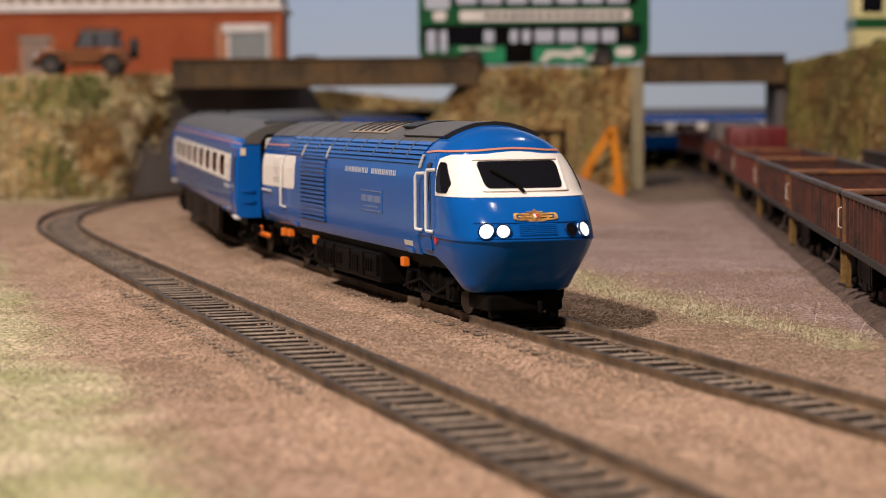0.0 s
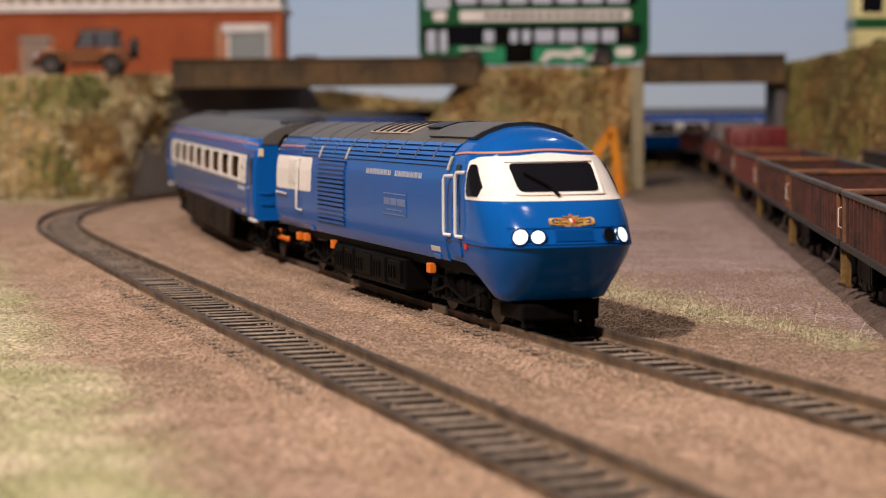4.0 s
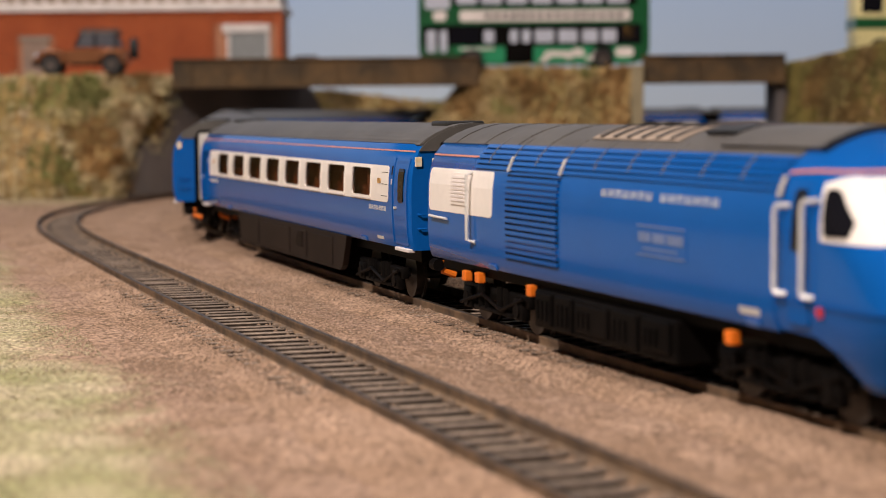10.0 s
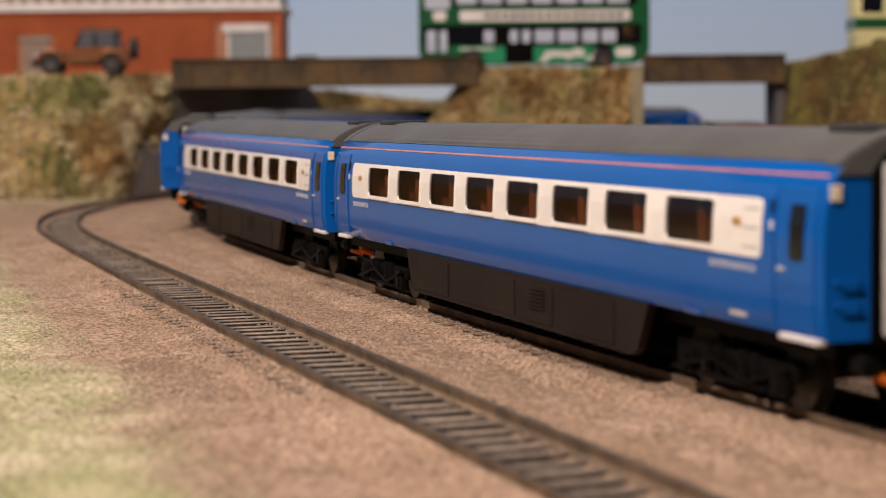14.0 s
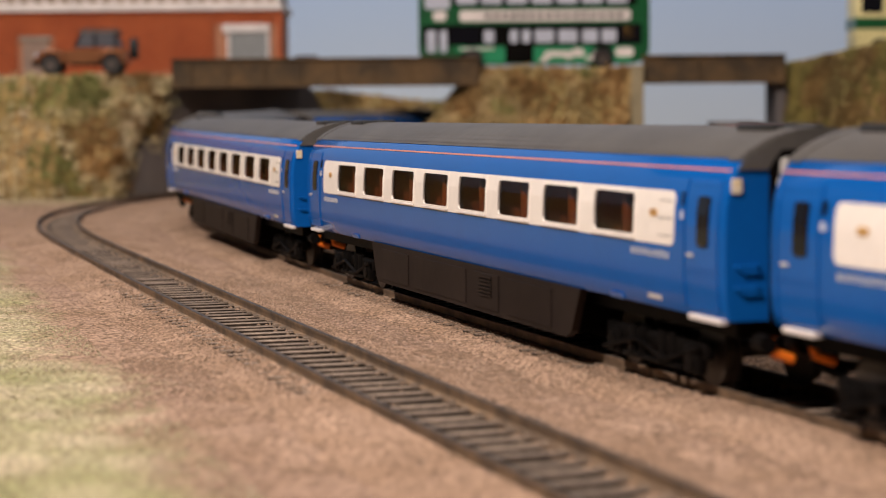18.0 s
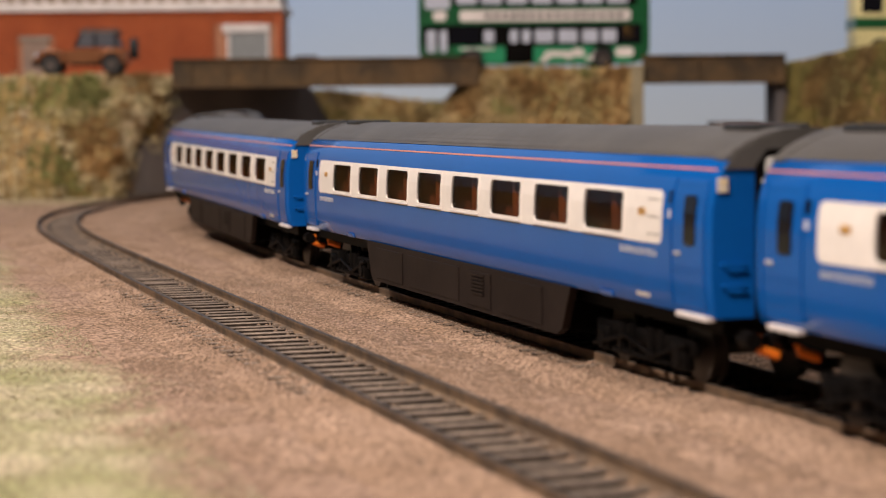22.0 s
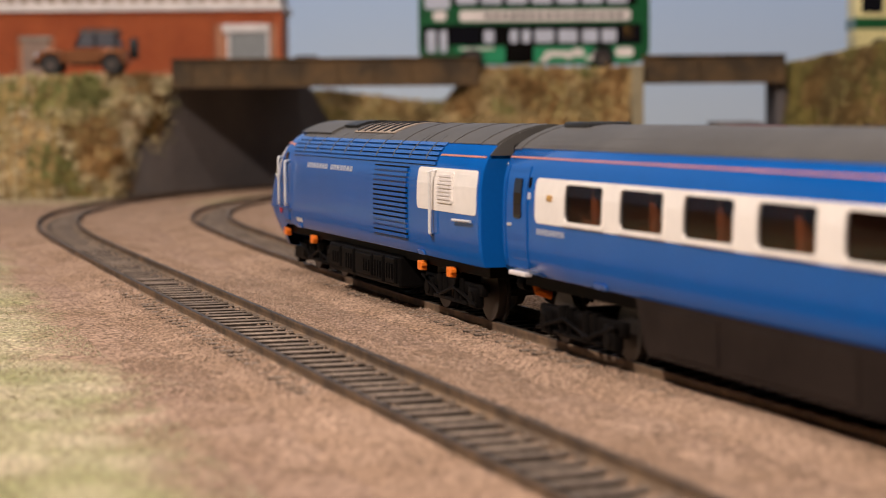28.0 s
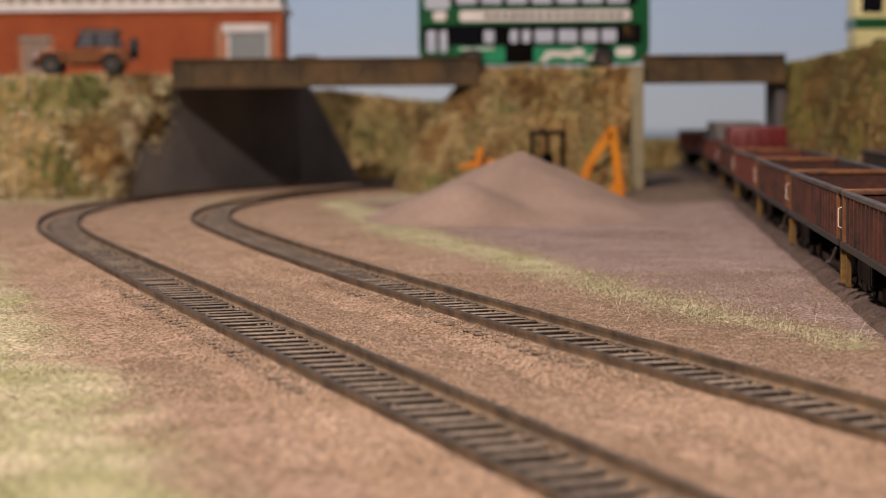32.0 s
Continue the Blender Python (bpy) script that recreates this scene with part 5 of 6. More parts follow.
    # seam and chin
    rows = [(z, -1, 1) for z in (18.7, 18.95)]
    nose_patch("nose_seam", t, rows, BLUE, 0.22, 44, thick=0.3)
    bm = B()
    box(bm, 12, 27, YC - 9, YC + 9, 2.2, 6.0, 0.6)
    for sy in (-7, 7):
        box(bm, 24, 26.4, YC + sy - 1.2, YC + sy + 1.2, 0.6, 5.8, 0.3)
    tube(bm, [(26, YC + 3, 5.5), (28.4, YC + 3, 3.8), (28.4, YC + 3, 1.8)], 0.6, 6)
    part("snow_guard", bm, BLACK, t, "black coupling and guard irons")
    # underframe
    bm = B()
    box(bm, -177.5, 16, YC - 13.5, YC + 13.5, 11.0, 13.8)
    part("underframe", bm, BLACK, t)
    bm = B()
    box(bm, -112, -42, YC - 15.2, YC + 15.2, 3.6, 11.5, 0.6)
    part("fuel_tank", bm, BLACK, t, "black fuel tank and battery boxes")
    for side in sides:
        for k, (x0, x1, z0, z1) in enumerate(((-110, -101, 4.6, 11), (-99, -90, 4.2, 11), (-88, -72, 5, 10.6), (-70, -58, 4.4, 11), (-56, -44, 5.2, 10.8))):
            bm = B()
            box(bm, x0, x1, YC + side * 15.2 - 0.7, YC + side * 15.2 + 0.7, z0, z1, 0.4)
            for q in range(3):
                box(bm, x0 + 1.5 + q * 2.4, x0 + 2.5 + q * 2.4, YC + side * 15.9 - 0.4, YC + side * 15.9 + 0.4, z0 + 1, z1 - 1.5, 0.15)
            part("equipment_box", bm, BLACK, t)
        for x, z in ((-21.4, 10.8), (-115, 10.8), (-148, 11.0), (-157, 10.8)) if side < 0 else ((12, 11.4), (-21.4, 10.8), (-130, 10.8), (-153, 10.8)):
            bm = B()
            box(bm, x - 1.4, x + 1.4, YC + side * 14.6 - 0.9, YC + side * 14.6 + 0.9, z - 1.3, z + 1.1, 0.3)
            box(bm, x - 1.9, x - 1.2, YC + side * 14.6 - 0.7, YC + side * 14.6 + 0.7, z - 0.3, z + 0.7, 0.2)
            part("spring_damper", bm, ORANGE, t, "bright orange damper")
    # gangway end
    bm = B()
    prism(bm, [(YC + sd * (half(z) - 0.5), z) for sd, zz in ((1, [z for z in BZ if z >= 38]), (-1, [z for z in BZ[-2::-1] if z >= 38])) for z in zz], "x", -180.2, -179.6)
    part("end_roof", bm, ROOF, t, "grey roof end")
    bm = B()
    box(bm, -180.1, -179.7, YC - 15.4, YC - 13.4, 33.8, 36.8, 0.1)
    part("end_label", bm, YELLOW, t, "small yellow and white warning label")
    bm = B()
    box(bm, -195, -179.5, YC - 8.8, YC + 8.8, 13, 40.5, 0.8)
    part("end_gangway", bm, BLACK, t)
    bm = B()
    tube(bm, [(-190, YC, 6), (-178, YC, 6.5)], 1.2, 8)
    part("coupling", bm, BLACK, t)
    return t, bogie(t, -10, 34, 6.6, 7.4), bogie(t, -145, 34, 6.6, 7.4)


PLATE_BLUE = mat("pale_blue_engraving", (0.14, 0.20, 0.38), 0.4)
PALE_GREY = mat("pale_grey_bracket", (0.50, 0.47, 0.44), 0.5, grain=0.1)
BLUE_PALE = mat("bright_blue_lug", (0.03, 0.16, 0.55), 0.35)


WIN_LOW, WIN_HIGH = 25.8, 33.1
CABIN = mat("brown_cabin_lining", (0.22, 0.075, 0.025), 0.7, second=(0.16, 0.052, 0.018), grain=0.1)
SEAT = mat("orange_brown_seat_moulding", (0.30, 0.082, 0.02), 0.6, second=(0.22, 0.055, 0.014), scale=120, grain=0.15)
CORRIDOR = mat("pale_grey_corridor_frame", (0.50, 0.47, 0.44), 0.6, grain=0.08)


def glazing():
    """Clear tinted plastic: mostly see-through, with a faint gloss."""
    m = bpy.data.materials.new("clear_tinted_glazing")
    m.use_nodes = True
    n, l = m.node_tree.nodes, m.node_tree.links
    clear, gloss, mix = n.new("ShaderNodeBsdfTransparent"), n.new("ShaderNodeBsdfGlossy"), n.new("ShaderNodeMixShader")
    clear.inputs["Color"].default_value = (0.62, 0.58, 0.56, 1)
    gloss.inputs["Roughness"].default_value = 0.05
    mix.inputs[0].default_value = 0.045
    l.new(clear.outputs[0], mix.inputs[1])
    l.new(gloss.outputs[0], mix.inputs[2])
    l.new(mix.outputs[0], n["Material Output"].inputs["Surface"])
    return m


CLEAR = glazing()


def window_ring(bm, x0, x1, z0, z1, wide, proud, side, corner):
    """A frame round an opening, with small fillets in its corners."""
    skin_strip(bm, x0 - wide, x1 + wide, z0 - wide, z0, proud, side, 1, 0.5)
    skin_strip(bm, x0 - wide, x1 + wide, z1, z1 + wide, proud, side, 1, 0.5)
    skin_strip(bm, x0 - wide, x0, z0, z1, proud, side, 3, 0.5)
    skin_strip(bm, x1, x1 + wide, z0, z1, proud, side, 3, 0.5)
    for x, sx in ((x0, 1), (x1, -1)):
        for z, sz in ((z0, 1), (z1, -1)):
            tri = [(x, z), (x + sx * corner, z), (x + sx * corner * 0.3, z + sz * corner * 0.3), (x, z + sz * corner)]
            loft(bm, [[(p, YC + side * (half(q) + out), q) for p, q in tri] for out in (proud, proud - 0.5)])


def coach(label):
    """A long saloon coach; local x runs to its front, 0 at the front end of its white window band."""
    t = tagged(new("coach"), label, "coach", "vehicles of the blue train")
    bays = [(-234.0 + 28.15 * k, -214.4 + 28.15 * k) for k in range(8)]
    heights = sorted(BZ + [WIN_LOW, WIN_HIGH])
    stations = [(-271.7, -0.6), (-271.0, 0.0)] + [(x, 0.0) for b in bays for x in b] + [(18.8, 0.0), (19.5, -0.6)]
    bm = B()
    rows = []
    for x, grow in stations:
        near = [(x, YC - half(z) - grow, z) for z in heights]
        rows.append([bm.verts.new(p) for p in near + [(x, YC + half(z) + grow, z) for z in heights[-2::-1]]])
    count = len(rows[0])
    for a, b in zip(rows, rows[1:]):
        bay = any(abs(a[0].co.x - p) < 0.01 for p, q in bays)
        for k in range(count):
            quad = (a[k], a[(k + 1) % count], b[(k + 1) % count], b[k])
            if bay and quad[0].co.z != quad[1].co.z and all(WIN_LOW - 0.01 < v.co.z < WIN_HIGH + 0.01 for v in quad):
                continue
            bm.faces.new(quad)
    bm.faces.new(rows[0])
    bm.faces.new(rows[-1])
    part("body", bm, BLUE, t, "glossy mid-blue bodywork", smooth=True)
    bm = B()
    roof_strip(bm, -271.8, 19.6, 39.7, 0.16)
    part("roof", bm, ROOF, t, "dark grey ribbed roof", smooth=True)
    for z in (40.4, 41.4, 42.3):
        bm = B()
        for side in (-1, 1):
            skin_strip(bm, -262, 14, z, z + 0.22, 0.42, side, 1, 0.4)
        part("roof_rib", bm, ROOF, t)
    for x in (-269.4, 17.2):
        bm = B()
        roof_strip(bm, x - 2.0, x + 2.0, 39.4, 0.32)
        part("end_dome", bm, ROOF, t, smooth=True)
    for x in (-258, 6):
        bm = B()
        box(bm, x - 7, x + 7, YC - 5, YC + 5, 43.8, 45.3, 0.6)
        part("roof_vent", bm, ROOF_DARK, t, "black roof vent", smooth=True)
    for side in (-1, 1):
        plate("lining", t, -270.8, 18.6, 37.75, 38.1, STRIPE, 0.08, 0.1, side, nz=1)
        bm = B()
        for x0, x1 in ((-251, bays[0][0]), (bays[-1][1], 0.2)):
            skin_strip(bm, x0, x1, 24.7, 34.0, 0.1, side, 3, 0.35, 1.4)
        for (_, x0), (x1, _) in zip(bays, bays[1:]):
            skin_strip(bm, x0, x1, WIN_LOW, WIN_HIGH, 0.1, side, 3, 0.35)
        for z0, z1 in ((24.7, WIN_LOW), (WIN_HIGH, 34.0)):
            skin_strip(bm, bays[0][0] - 4, bays[-1][1] + 4, z0, z1, 0.104, side, 1, 0.35)
        band = part("window_band", bm, WHITE, t, "cream white window band")
        for x0, x1 in bays:
            bm = B()
            window_ring(bm, x0, x1, WIN_LOW, WIN_HIGH, 0.55, 0.24, side, 0.9)
            part("window_frame", bm, WHITE, band)
            pane = plate("window", band, x0 - 0.2, x1 + 0.2, WIN_LOW - 0.2, WIN_HIGH + 0.2, CLEAR, 0.2, -0.1, side, "clear tinted window pane", thick=0.25)
            pane.visible_shadow = False
            plate("window_sill", band, x0 - 0.4, x1 + 0.4, 24.95, 25.2, TRIM, 0.1, 0.5, side, nz=1)
        for z0, z1 in ((15.2, WIN_LOW - 0.4), (WIN_HIGH + 0.4, 36.0)):
            plate("cabin_wall", t, -250, 0, z0, z1, CABIN, 0.1, -0.7, side, "brown inner wall", thick=0.3)
        for x in (-242.5, -8.6):
            plate("gold_crest", band, x - 1.6, x + 1.6, 29.4, 30.7, GOLD, 0.5, 0.22, side)
        for z in (26.2, 29.2, 32.2):
            plate("panel_line", band, -6.2, -0.6, z, z + 0.16, RIM, 0.02, 0.14, side, nz=1)
        for x0, x1 in ((-19, -1.5), (-250, -234)):
            letter_bars(t, "band_lettering", x0, x1, 22.4, 23.6, (7,), SILVER, 0.12, 1, side)
        # end doors
        for x0, x1 in ((5.2, 17.2), (-268.2, -256.2)):
            d = plate("door", t, x0, x1, 14.6, 36.0, BLUE, 0.5, 0.12, side)
            plate("door_window", d, x0 + 4.6, x0 + 9.2, 25.2, 33.6, GLASS, 0.8, 0.3, side, "narrow dark door window")
            plate("door_handle", d, x0 + 1.0, x0 + 3.2, 23.4, 24.0, SILVER, 0.2, 0.4, side, nz=1)
            bm = B()
            box(bm, x0 + 1, x1 + 1.5 if x0 > 0 else x1 - 1, YC + side * 16.0 - 0.9, YC + side * 16.0 + 0.9, 13.0, 13.9, 0.2)
            part("foot_board", bm, TRIM, t, "white foot board")
            gx = x0 - 2.4 if x0 > 0 else x1 + 1.0
            for z in (29.4, 31.8):
                plate("door_sign", t, gx, gx + 1.5, z, z + 1.4 if z < 30 else z + 2.2, BLACK if z > 30 else PANE, 0.2, 0.15, side)
            bm = B()
            skin_strip(bm, x0 - 0.8, x0 - 0.5, 15, 36.2, 0.3, side, 6, 0.3)
            skin_strip(bm, x1 + 0.4, x1 + 0.7, 15, 36.2, 0.3, side, 6, 0.3)
            part("door_edge", bm, BLUE, d)
        plate("white_number_bar", t, -12, -6, 15.0, 15.8, SILVER, 0.1, 0.12, side, nz=1)
        for x in (-30, -220):
            plate("lifting_lug", t, x, x + 6, 13.6, 14.6, BLUE_PALE, 0.3, 0.4, side)
        # skirt between the bogies
        bm = B()
        prism(bm, [(-200, 13.6), (-196, 5.0), (-194, 3.6), (-54, 3.6), (-51, 5.0), (-46, 13.6)], "y", YC + side * 15.4 - 0.8, YC + side * 15.4 + 0.8)
        part("skirt", bm, SKIRT, t, "brown-black equipment skirt")
        for x0, x1 in ((-190, -165), (-160, -118), (-112, -95), (-90, -62)):
            bm = B()
            box(bm, x0, x1, YC + side * 16.2 - 0.25, YC + side * 16.2 + 0.25, 4.6, 12.4, 0.15)
            pan = part("access_panel", bm, SKIRT, t)
        for k in range(6):
            bm = B()
            box(bm, -108, -99, YC + side * 16.6 - 0.2, YC + side * 16.6 + 0.2, 7.4 + k * 0.8, 7.8 + k * 0.8)
            part("vent_slat", bm, SKIRT, t)
        for x, z in ((21, 9.2), (-272, 9.2)):
            bm = B()
            tube(bm, [(x, YC + side * 9, z + 1.5), (x + 1.5, YC + side * 9, z - 0.6), (x + 2, YC + side * 6, z - 1.6)], 0.9, 8)
            part("brake_hose", bm, ORANGE, t, "orange-red hose end", smooth=True)
    bm = B()
    box(bm, -251, 1, YC - 15.6, YC + 15.6, 14.2, 15.2)
    part("cabin_floor", bm, CABIN, t)
    for x in (-251, 0.6):
        bm = B()
        box(bm, x - 0.5, x + 0.5, YC - 13.6, YC + 13.6, 15.2, 36.0)
        part("bulkhead", bm, CABIN, t, "brown cabin partition")
    for k in range(17):
        x = -238.0 + 14.075 * k
        bm = B()
        for sy in (-1, 1):
            box(bm, x - 1.2, x + 1.2, YC + sy * 9.2 - 5.8, YC + sy * 9.2 + 5.6, 15.2, 33.4, 0.6)
            box(bm, x - 4.6, x + 4.6, YC + sy * 9 - 5.8, YC + sy * 9 + 5.8, 15.2, 21.5, 0.6)
        part("seat_row", bm, SEAT, t, "orange-brown moulded seats")
    for k in range(8):
        x = -231.0 + 28.15 * k
        bm = B()
        for sy in (-1, 1):
            box(bm, x - 3.4, x + 3.4, YC + sy * 9.5 - 5.0, YC + sy * 9.5 + 5.0, 24.0, 24.6)
            box(bm, x - 0.6, x + 0.6, YC + sy * 9.5 - 0.6, YC + sy * 9.5 + 0.6, 15.2, 24.0)
        part("table", bm, WHITE, t, "cream tables between the seats")
    for xe, sg in ((19.5, 1), (-271.7, -1)):
        top_arc = [(YC + sd * (half(z) - 0.5), z) for sd, zz in ((1, [z for z in BZ if z >= 38]), (-1, [z for z in BZ[-2::-1] if z >= 38])) for z in zz]
        bm = B()
        prism(bm, top_arc, "x", xe - 0.2, xe + sg * 0.35)
        part("end_roof", bm, ROOF, t, "grey roof end")
        bm = B()
        prism(bm, [(YC - 8.6, 13.2), (YC + 8.6, 13.2), (YC + 8.6, 38.5), (YC + 6.5, 41.2), (YC - 6.5, 41.2), (YC - 8.6, 38.5)], "x", xe - 0.2, xe + sg * 0.5)
        part("end_plate", bm, BLACK, t, "brown-black end plate")
        for w, z0, z1, d, mt, nm in ((6.9, 14, 40.0, 1.4, CORRIDOR, "corridor_frame"), (5.4, 14.5, 38.6, 2.4, CORRIDOR, "corridor_frame"), (4.0, 15, 36.8, 2.9, TRIM, "corridor_door")):
            bm = B()
            box(bm, min(xe, xe + sg * d), max(xe, xe + sg * d), YC - w, YC + w, z0, z1, 0.9)
            part(nm, bm, mt, t, "pale grey corridor connection" if mt is CORRIDOR else "white corridor door", smooth=True)
    for x, sg in ((19.6, 1), (-271.8, -1)):
        bm = B()
        box(bm, x - 0.3, x + 0.3, YC - 15.2, YC - 13.5, 34.2, 36.6, 0.1)
        part("end_label", bm, YELLOW, t, "small yellow and white warning label")
        for z in (22.5, 19.0):
            bm = B()
            tube(bm, [(x, YC - 14.6, z), (x + sg * 0.7, YC - 14.2, z), (x + sg * 0.7, YC - 11, z), (x, YC - 10.6, z)], 0.25, 6)
            part("end_step_iron", bm, BLUE, t)
        bm = B()
        tube(bm, [(x, YC, 6.2), (x + sg * 9, YC, 5.6)], 1.1, 8)
        part("coupling", bm, BLACK, t)
        for yy in (-10.5, 10.5):
            bm = B()
            disc(bm, (x + sg * 2.0, YC + yy, 10.2), "x", 1.5, 4.0, 12)
            part("buffer", bm, BLACK, t)
    bm = B()
    box(bm, -267, 17, YC - 13, YC + 13, 10.6, 13.7)
    box(bm, -196, -54, YC - 14.4, YC + 14.4, 4.2, 11)
    part("underframe", bm, BLACK, t)
    return t, bogie(t, -21, 34, 5.8, 6.6), bogie(t, -231, 34, 5.8, 6.6)


FRONT = power_car("glossy blue streamlined power car with lit headlamps", (-1, 1), True)
COACHES = []
for _ in range(4):
    if not COACHES:
        COACHES.append(coach("blue saloon coach with cream window band and grey roof"))
    else:
        c = copy_thing(COACHES[0][0], Matrix.Identity(4))
        COACHES.append((c, *sorted((o for o in c.children if o.name.startswith("bogie")), key=lambda o: -o.matrix_basis.translation.x)))
YC = 1.2
REAR = power_car("glossy blue streamlined power car trailing the train", (-1, 1), False)

# ---------------------------------------------------------------- gravel and grass


def scatter(name, matl, count, place, size, seed, label):
    """Small angular chips, joined: too many to count."""
    rnd = random.Random(seed)
    vs, fs = [], []
    while count > 0:
        p = place(rnd)
        if p is None:
            continue
        count -= 1
        x, y, z = p
        r = rnd.uniform(*size)
        k = len(vs)
        for dx, dy, dz in ((1, 0, 0), (-0.3, 0.9, 0), (-0.8, -0.6, 0), (0.1, 0.1, 0.9)):
            vs.append(((x + r * dx * rnd.uniform(0.6, 1.2)) * U, (y + r * dy * rnd.uniform(0.6, 1.2)) * U, (z + r * dz * rnd.uniform(0.5, 1.1)) * U))
        fs += [(k, k + 1, k + 3), (k + 1, k + 2, k + 3), (k + 2, k, k + 3)]
    me = bpy.data.meshes.new(name)
    me.from_pydata(vs, [], fs)
    me.materials.append(matl)
    return tagged(new(name, me), label, "gravel", kind="stuff")


def cover(x, y, d):
    """The height of the sand: the ground or, beside the rails, the ballast shoulder."""
    g = GROUND + 0.15 + 0.9 * noise.noise(Vector((x, y, 0)) / 60.0)
    if d < 26:
        g = max(g, float(np.interp(d, (9.75, 11, 15, 19, 24, 28), (-1.55, -1.9, -2.15, -2.8, -3.5, -4.6))) + 0.4 * noise.noise(Vector((x, y, 0)) / 30.0 + Vector((4, 0, 2))))
    return g


def on_sand(rnd):
    y = 230 + 620 * rnd.random() ** 1.4
    x = rnd.uniform(-0.23, 0.23) * y
    d = min(near_line(LINE_A[150:420:3], x, y), near_line(LINE_B[560:900:3], x, y))
    return None if d < 10.5 else (x, y, cover(x, y, d))


def on_mid_sand(rnd):
    y = rnd.uniform(360, 640)
    x = rnd.uniform(-0.16, 0.2) * y
    d = min(near_line(LINE_A[150:420:3], x, y), near_line(LINE_B[560:900:3], x, y))
    return None if d < 10.5 else (x, y, cover(x, y, d))


def on_shoulder(rnd):
    line, ss = ((LINE_A, S_A), (LINE_B, S_B))[rnd.random() < 0.5]
    s = rnd.uniform(20, 700)
    p, q = on_line(line, ss, s), on_line(line, ss, s + 2)
    d = (q - p) / 2
    a = rnd.choice((-1, 1)) * (10 + abs(rnd.gauss(0, 6)))
    m = abs(a)
    return p[0] - d[1] * a, p[1] + d[0] * a, float(np.interp(m, (9.75, 11, 15, 19, 24, 28), (-1.95, -2.15, -2.25, -2.8, -3.4, -3.6)))


def in_four_foot(rnd):
    line, ss = ((LINE_A, S_A), (LINE_B, S_B))[rnd.random() < 0.5]
    s = rnd.uniform(20, 640)
    p, q = on_line(line, ss, s), on_line(line, ss, s + 2)
    d = (q - p) / 2
    a = rnd.choice((-1, 1)) * (7.6 - abs(rnd.gauss(0, 2.2)))
    return p[0] - d[1] * a, p[1] + d[0] * a, -2.6


STONE_PALE = mat("pale_grit", (0.52, 0.42, 0.33), 0.7, second=(0.40, 0.29, 0.20), scale=90, grain=0.3)
STONE_DARK = mat("dark_grit", (0.13, 0.085, 0.055), 0.85, second=(0.20, 0.13, 0.085), scale=90, grain=0.3)
scatter("gravel", STONE, 14000, on_sand, (0.12, 0.30), 1, "fine brown gravel scattered over the sand")
scatter("dark_gravel", STONE_DARK, 3500, on_sand, (0.10, 0.24), 4, "fine dark brown gravel scattered over the sand")
scatter("pale_gravel", STONE_PALE, 900, on_sand, (0.12, 0.34), 2, "fine pale grit scattered over the sand")
scatter("sand_grains", STONE, 16000, on_mid_sand, (0.18, 0.5), 21, "brown grains of scenic ballast on the sand")
scatter("dark_grains", STONE_DARK, 8000, on_mid_sand, (0.12, 0.34), 22, "dark grains of scenic ballast on the sand")
scatter("pale_grains", STONE_PALE, 3500, on_mid_sand, (0.1, 0.3), 23, "pale grains of scenic ballast on the sand")
scatter("ballast_gravel", STONE_DARK, 6000, on_shoulder, (0.15, 0.5), 3, "dark brown ballast chips along the tracks")
scatter("infill_gravel", STONE, 1500, in_four_foot, (0.3, 0.7), 5, "brown ballast chips between the rails")


def blades(name, matl, count, place, height, seed, label):
    rnd = random.Random(seed)
    vs, fs = [], []
    while count > 0:
        p = place(rnd)
        if p is None:
            continue
        count -= 1
        x, y = p
        a, lean = rnd.uniform(0, 6.283), rnd.uniform(0.8, 1.85)
        h = rnd.uniform(*height)
        w = rnd.uniform(0.07, 0.14)
        k = len(vs)
        ux, uy = math.cos(a), math.sin(a)
        z = GROUND + 0.9 * noise.noise(Vector((x, y, 0)) / 60.0) - 0.2
        tip = (x + ux * h * lean * 0.7, y + uy * h * lean * 0.7, z + h * (1.2 - 0.6 * lean))
        mid = (x + ux * h * lean * 0.25, y + uy * h * lean * 0.25, z + h * 0.55)
        for q, ww in (((x, y, z), w), (mid, w * 0.8)):
            vs.append(((q[0] - uy * ww) * U, (q[1] + ux * ww) * U, q[2] * U))
            vs.append(((q[0] + uy * ww) * U, (q[1] - ux * ww) * U, q[2] * U))
        vs.append(tuple(v * U for v in tip))
        fs += [(k, k + 1, k + 3, k + 2), (k + 2, k + 3, k + 4)]
    me = bpy.data.meshes.new(name)
    me.from_pydata(vs, [], fs)
    me.materials.append(matl)
    return tagged(new(name, me), label, "grass", kind="stuff")


def on_strip(rnd):
    y = rnd.uniform(440, 1000)
    mid = float(np.interp(y, (464, 523, 623, 789, 1216), (84, 63, 40, -1, -72)))
    x = mid + rnd.gauss(0, 8 + 0.012 * (y - 440))
    n = noise.noise(Vector((x, y, 0)) / 16.0 + Vector((3, 3, 3)))
    return (x, y) if n > rnd.uniform(-0.5, 0.3) else None


def on_left(rnd):
    y = rnd.uniform(230, 720)
    x = -24 - 0.30 * (y - 270) - abs(rnd.gauss(0, 40))
    n = noise.noise(Vector((x, y, 0)) / 18.0)
    return (x, y) if x > -0.24 * y and n > rnd.uniform(-0.4, 0.3) else None


GRASS_PALE = mat("straw_grass", (0.55, 0.48, 0.33), 0.8, second=(0.45, 0.41, 0.25), scale=40, grain=0.3)
blades("grass", GRASS, 7500, on_strip, (0.4, 1.3), 6, "dry olive static grass beside the sand yard")
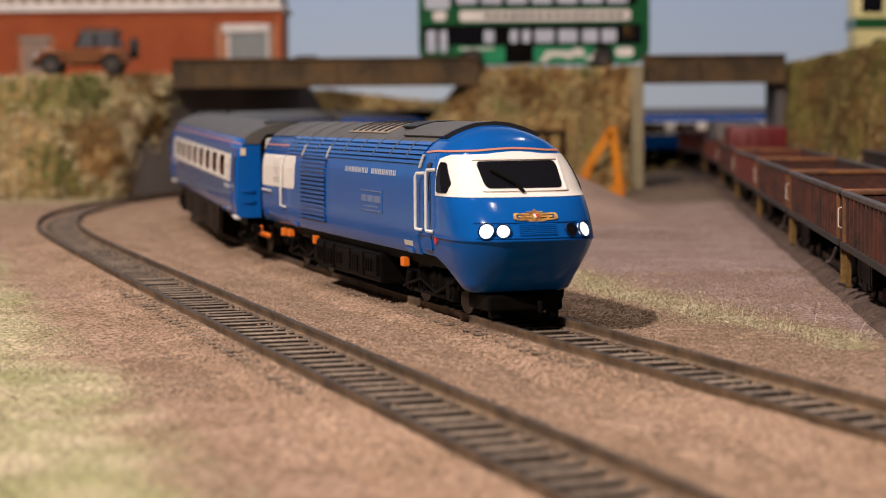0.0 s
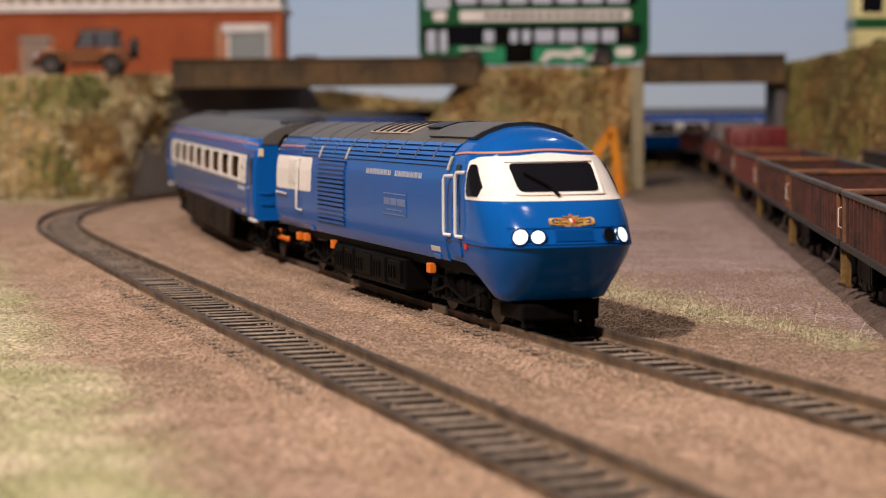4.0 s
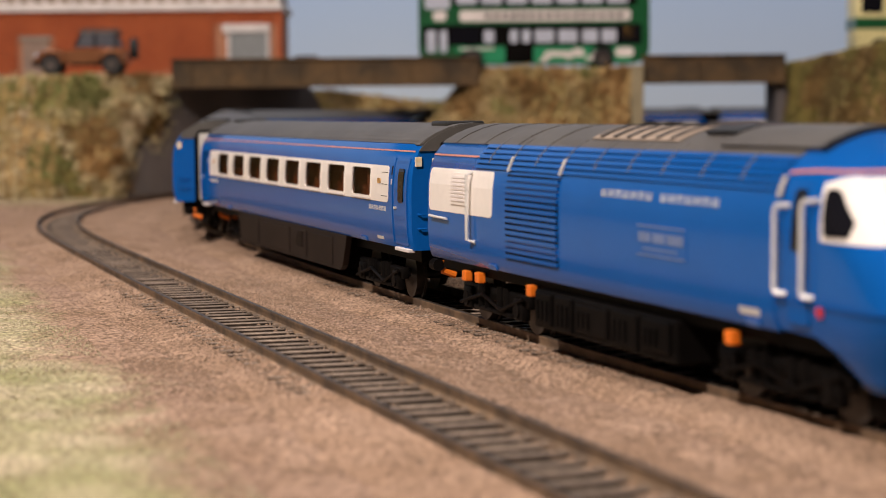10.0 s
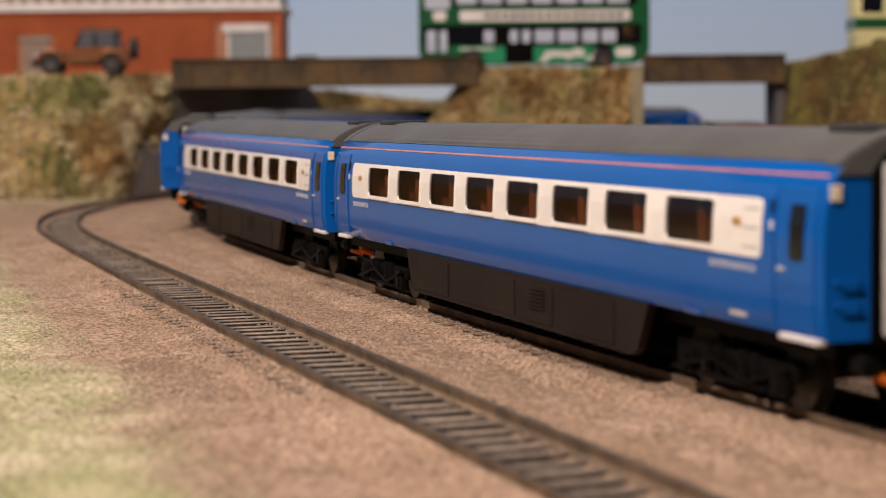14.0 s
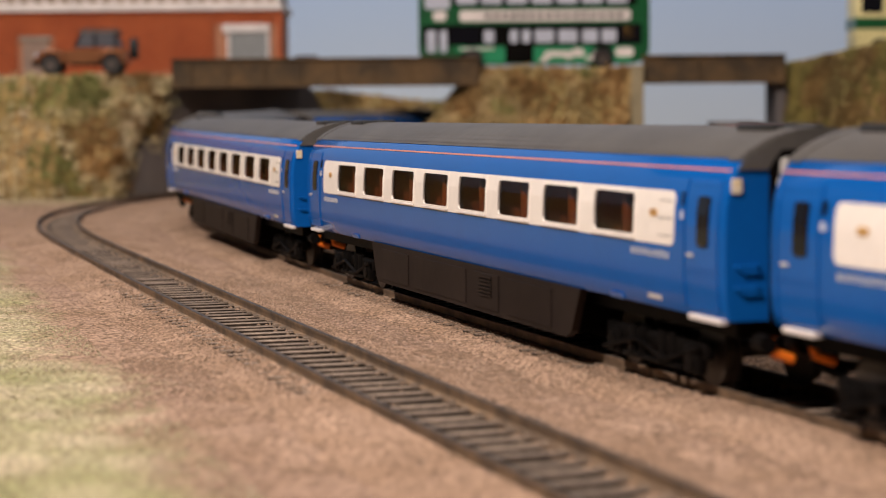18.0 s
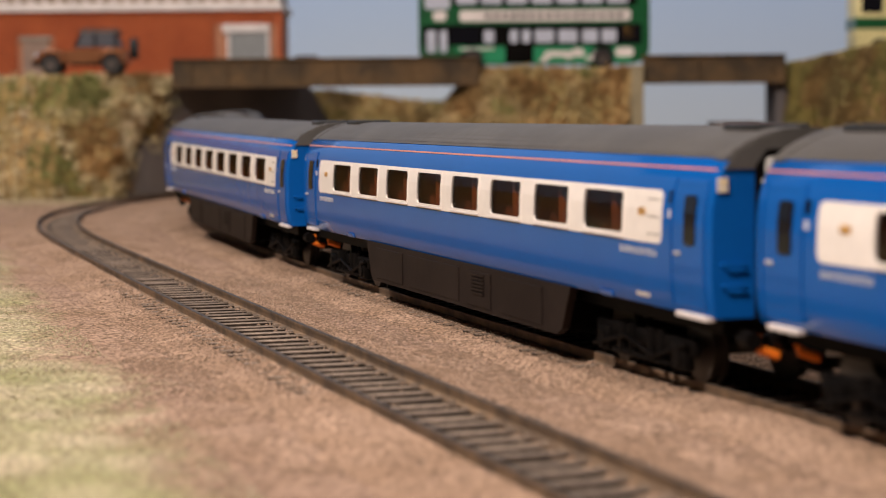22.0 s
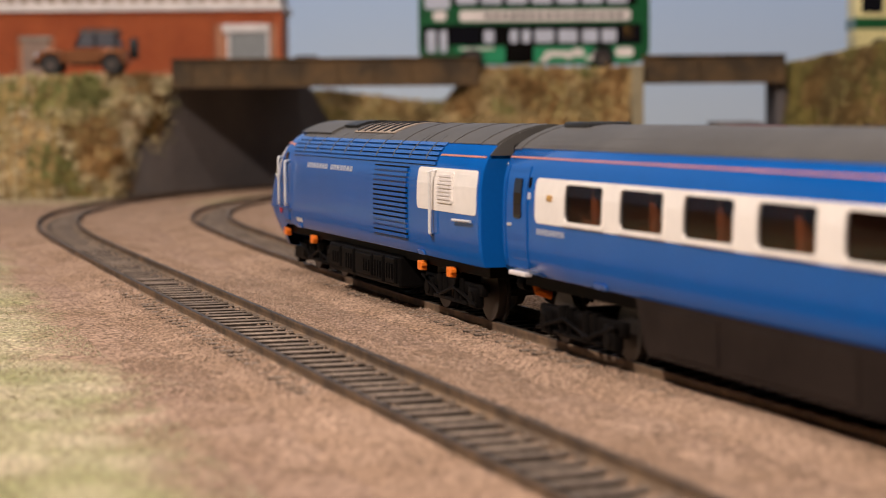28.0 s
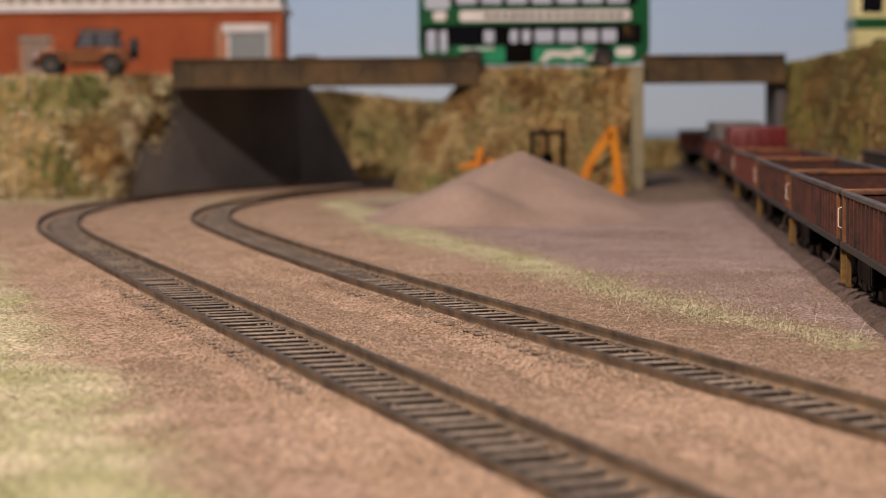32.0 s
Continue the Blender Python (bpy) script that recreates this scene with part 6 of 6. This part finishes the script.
blades("straw_grass", GRASS_PALE, 10000, on_strip, (0.4, 1.4), 7, "straw-coloured static grass beside the sand yard")
blades("grass", GRASS, 7000, on_left, (0.3, 0.9), 8, "short olive static grass near the edge of the layout")
blades("straw_grass", GRASS_PALE, 7000, on_left, (0.3, 1.0), 9, "short straw-coloured static grass near the edge")


def on_fibre(rnd):
    y = rnd.uniform(440, 640)
    mid = float(np.interp(y, (464, 523, 623, 789, 1216), (84, 63, 40, -1, -72)))
    return mid + rnd.gauss(-4, 12), y


blades("straw_fibres", GRASS_PALE, 90, on_fibre, (3.0, 6.5), 12, "stray pale grass fibres on the sand")

# ---------------------------------------------------------------- what moves
# How far the front power car is from the near end of the track, every half second.
RUN = (256.8, 256.8, 256.8, 256.8, 256.8, 254.4, 248.3, 241.5, 234.4, 226.7, 218.2, 209.0, 198.8, 187.6, 176.0, 163.2, 148.6, 132.5, 113.9, 94.2, 74.4, 55.1, 34.4, 11.0, -16.2, -44.7, -74.6, -106.2, -138.5, -170.6, -203.3, -236.2, -269.9, -303.6, -337.5, -371.1, -404.8, -438.5, -473.5, -509.7, -547.1, -585.7, -624.5, -661.6, -697.8, -733.7, -770.1, -808.0, -847.2, -887.7, -928.5, -968.7, -1009.1, -1049.6, -1090.6, -1132.2, -1174.7, -1219.0, -1265.2, -1311.9, -1359.4, -1407.8, -1457.4, -1508.1, -1560.0)
# The play of each kind of vehicle across the track, at its two bogies, by the place on the track.
PLAY_FRONT = (((64, 104, 144, 172, 196, 220, 268), (0.2, -0.4, -1.3, -0.44, 0.3, 0.7, 0.64)), ((152, 200, 240, 276, 308, 332, 352, 404), (0, -0.35, -0.39, -0.58, 0.28, 0.9, 1.46, 1.57)))
PLAY_COACH = (((60, 190, 250, 320, 400, 440, 496, 540, 631, 690, 740, 794, 900, 1000), (-0.15, 0.4, -0.2, -1.6, -0.8, 2, 4.4, 5, 6, 1, -7, -10, -6, 0)), ((180, 280, 344, 404, 456, 528, 610, 648, 706, 740, 800, 900, 1000), (-3.2, -2.4, -1.4, 0, 0.7, 1.8, 0.8, 2.6, -2.6, -4.2, -6, -4, 0)))
# The far bend lies a little higher.
RISE = ((540, 630, 720, 900), (0, 0.8, 3.0, 4.0))
PLAY_REAR = (((200, 248, 296, 340, 436, 540, 636, 680, 712, 800, 950), (0.77, 0.5, 0.7, 1.8, 1.5, 3.5, 6.5, 0, -7, -8, 0)), ((64, 116, 160, 204, 252, 300, 400, 492, 640, 740, 838, 950), (1.3, 0.67, 0.16, 0.75, 0, -0.67, 1, 5, 2, -5, -10, -6)))


def beside(s, play):
    p, a, b = (on_line(LINE_B, S_B, s + k) for k in (0, -3, 3))
    d = (b - a) / np.linalg.norm(b - a)
    off = float(np.interp(s, *play))
    return p + off * np.array([-d[1], d[0]]), off


def ride(vehicle, behind, bog, play, flip=False):
    """Key a vehicle and its two bogies along the train's track."""
    top, fb, rb = vehicle
    rows, rf, rr = [], [], []
    for k, s in enumerate(RUN):
        s = s + behind
        sg = -1 if flip else 1
        (f, of), (r, orr) = (beside(s - sg * b, q) for b, q in zip(bog, play))
        d = (f - r) * 1.0
        a = math.atan2(d[1], d[0])
        o = f - bog[0] * np.array([math.cos(a), math.sin(a)])
        zf, zr = (float(np.interp(s - sg * b, *RISE)) for b in bog)
        tilt = math.atan2(zf - zr, abs(bog[1] - bog[0]))
        z = zf - bog[0] * math.tan(tilt)
        rows.append((k * 0.5, pose(o[0] * U, o[1] * U, z * U, 0, -math.degrees(tilt), math.degrees(a))))
        for b, out, off in zip(bog, (rf, rr), (of, orr)):
            p, q = on_line(LINE_B, S_B, s - sg * (b + 17)), on_line(LINE_B, S_B, s - sg * (b - 17))
            t = math.atan2(p[1] - q[1], p[0] - q[0]) - a
            t = (t + math.pi) % (2 * math.pi) - math.pi
            out.append((k * 0.5, pose(b * U, sg * off * U, 0, 0, 0, math.degrees(t))))
    walk(top, rows)
    walk(fb, rf)
    walk(rb, rr)


def motions():
    ride(FRONT, 0.0, (-10.0, -145.0), PLAY_FRONT)
    for k, c in enumerate(COACHES):
        ride(c, 218.5 + 298.0 * k, (-21.0, -231.0), PLAY_COACH)
    ride(REAR, 1569.9, (-10.0, -145.0), PLAY_REAR, flip=True)


motions()
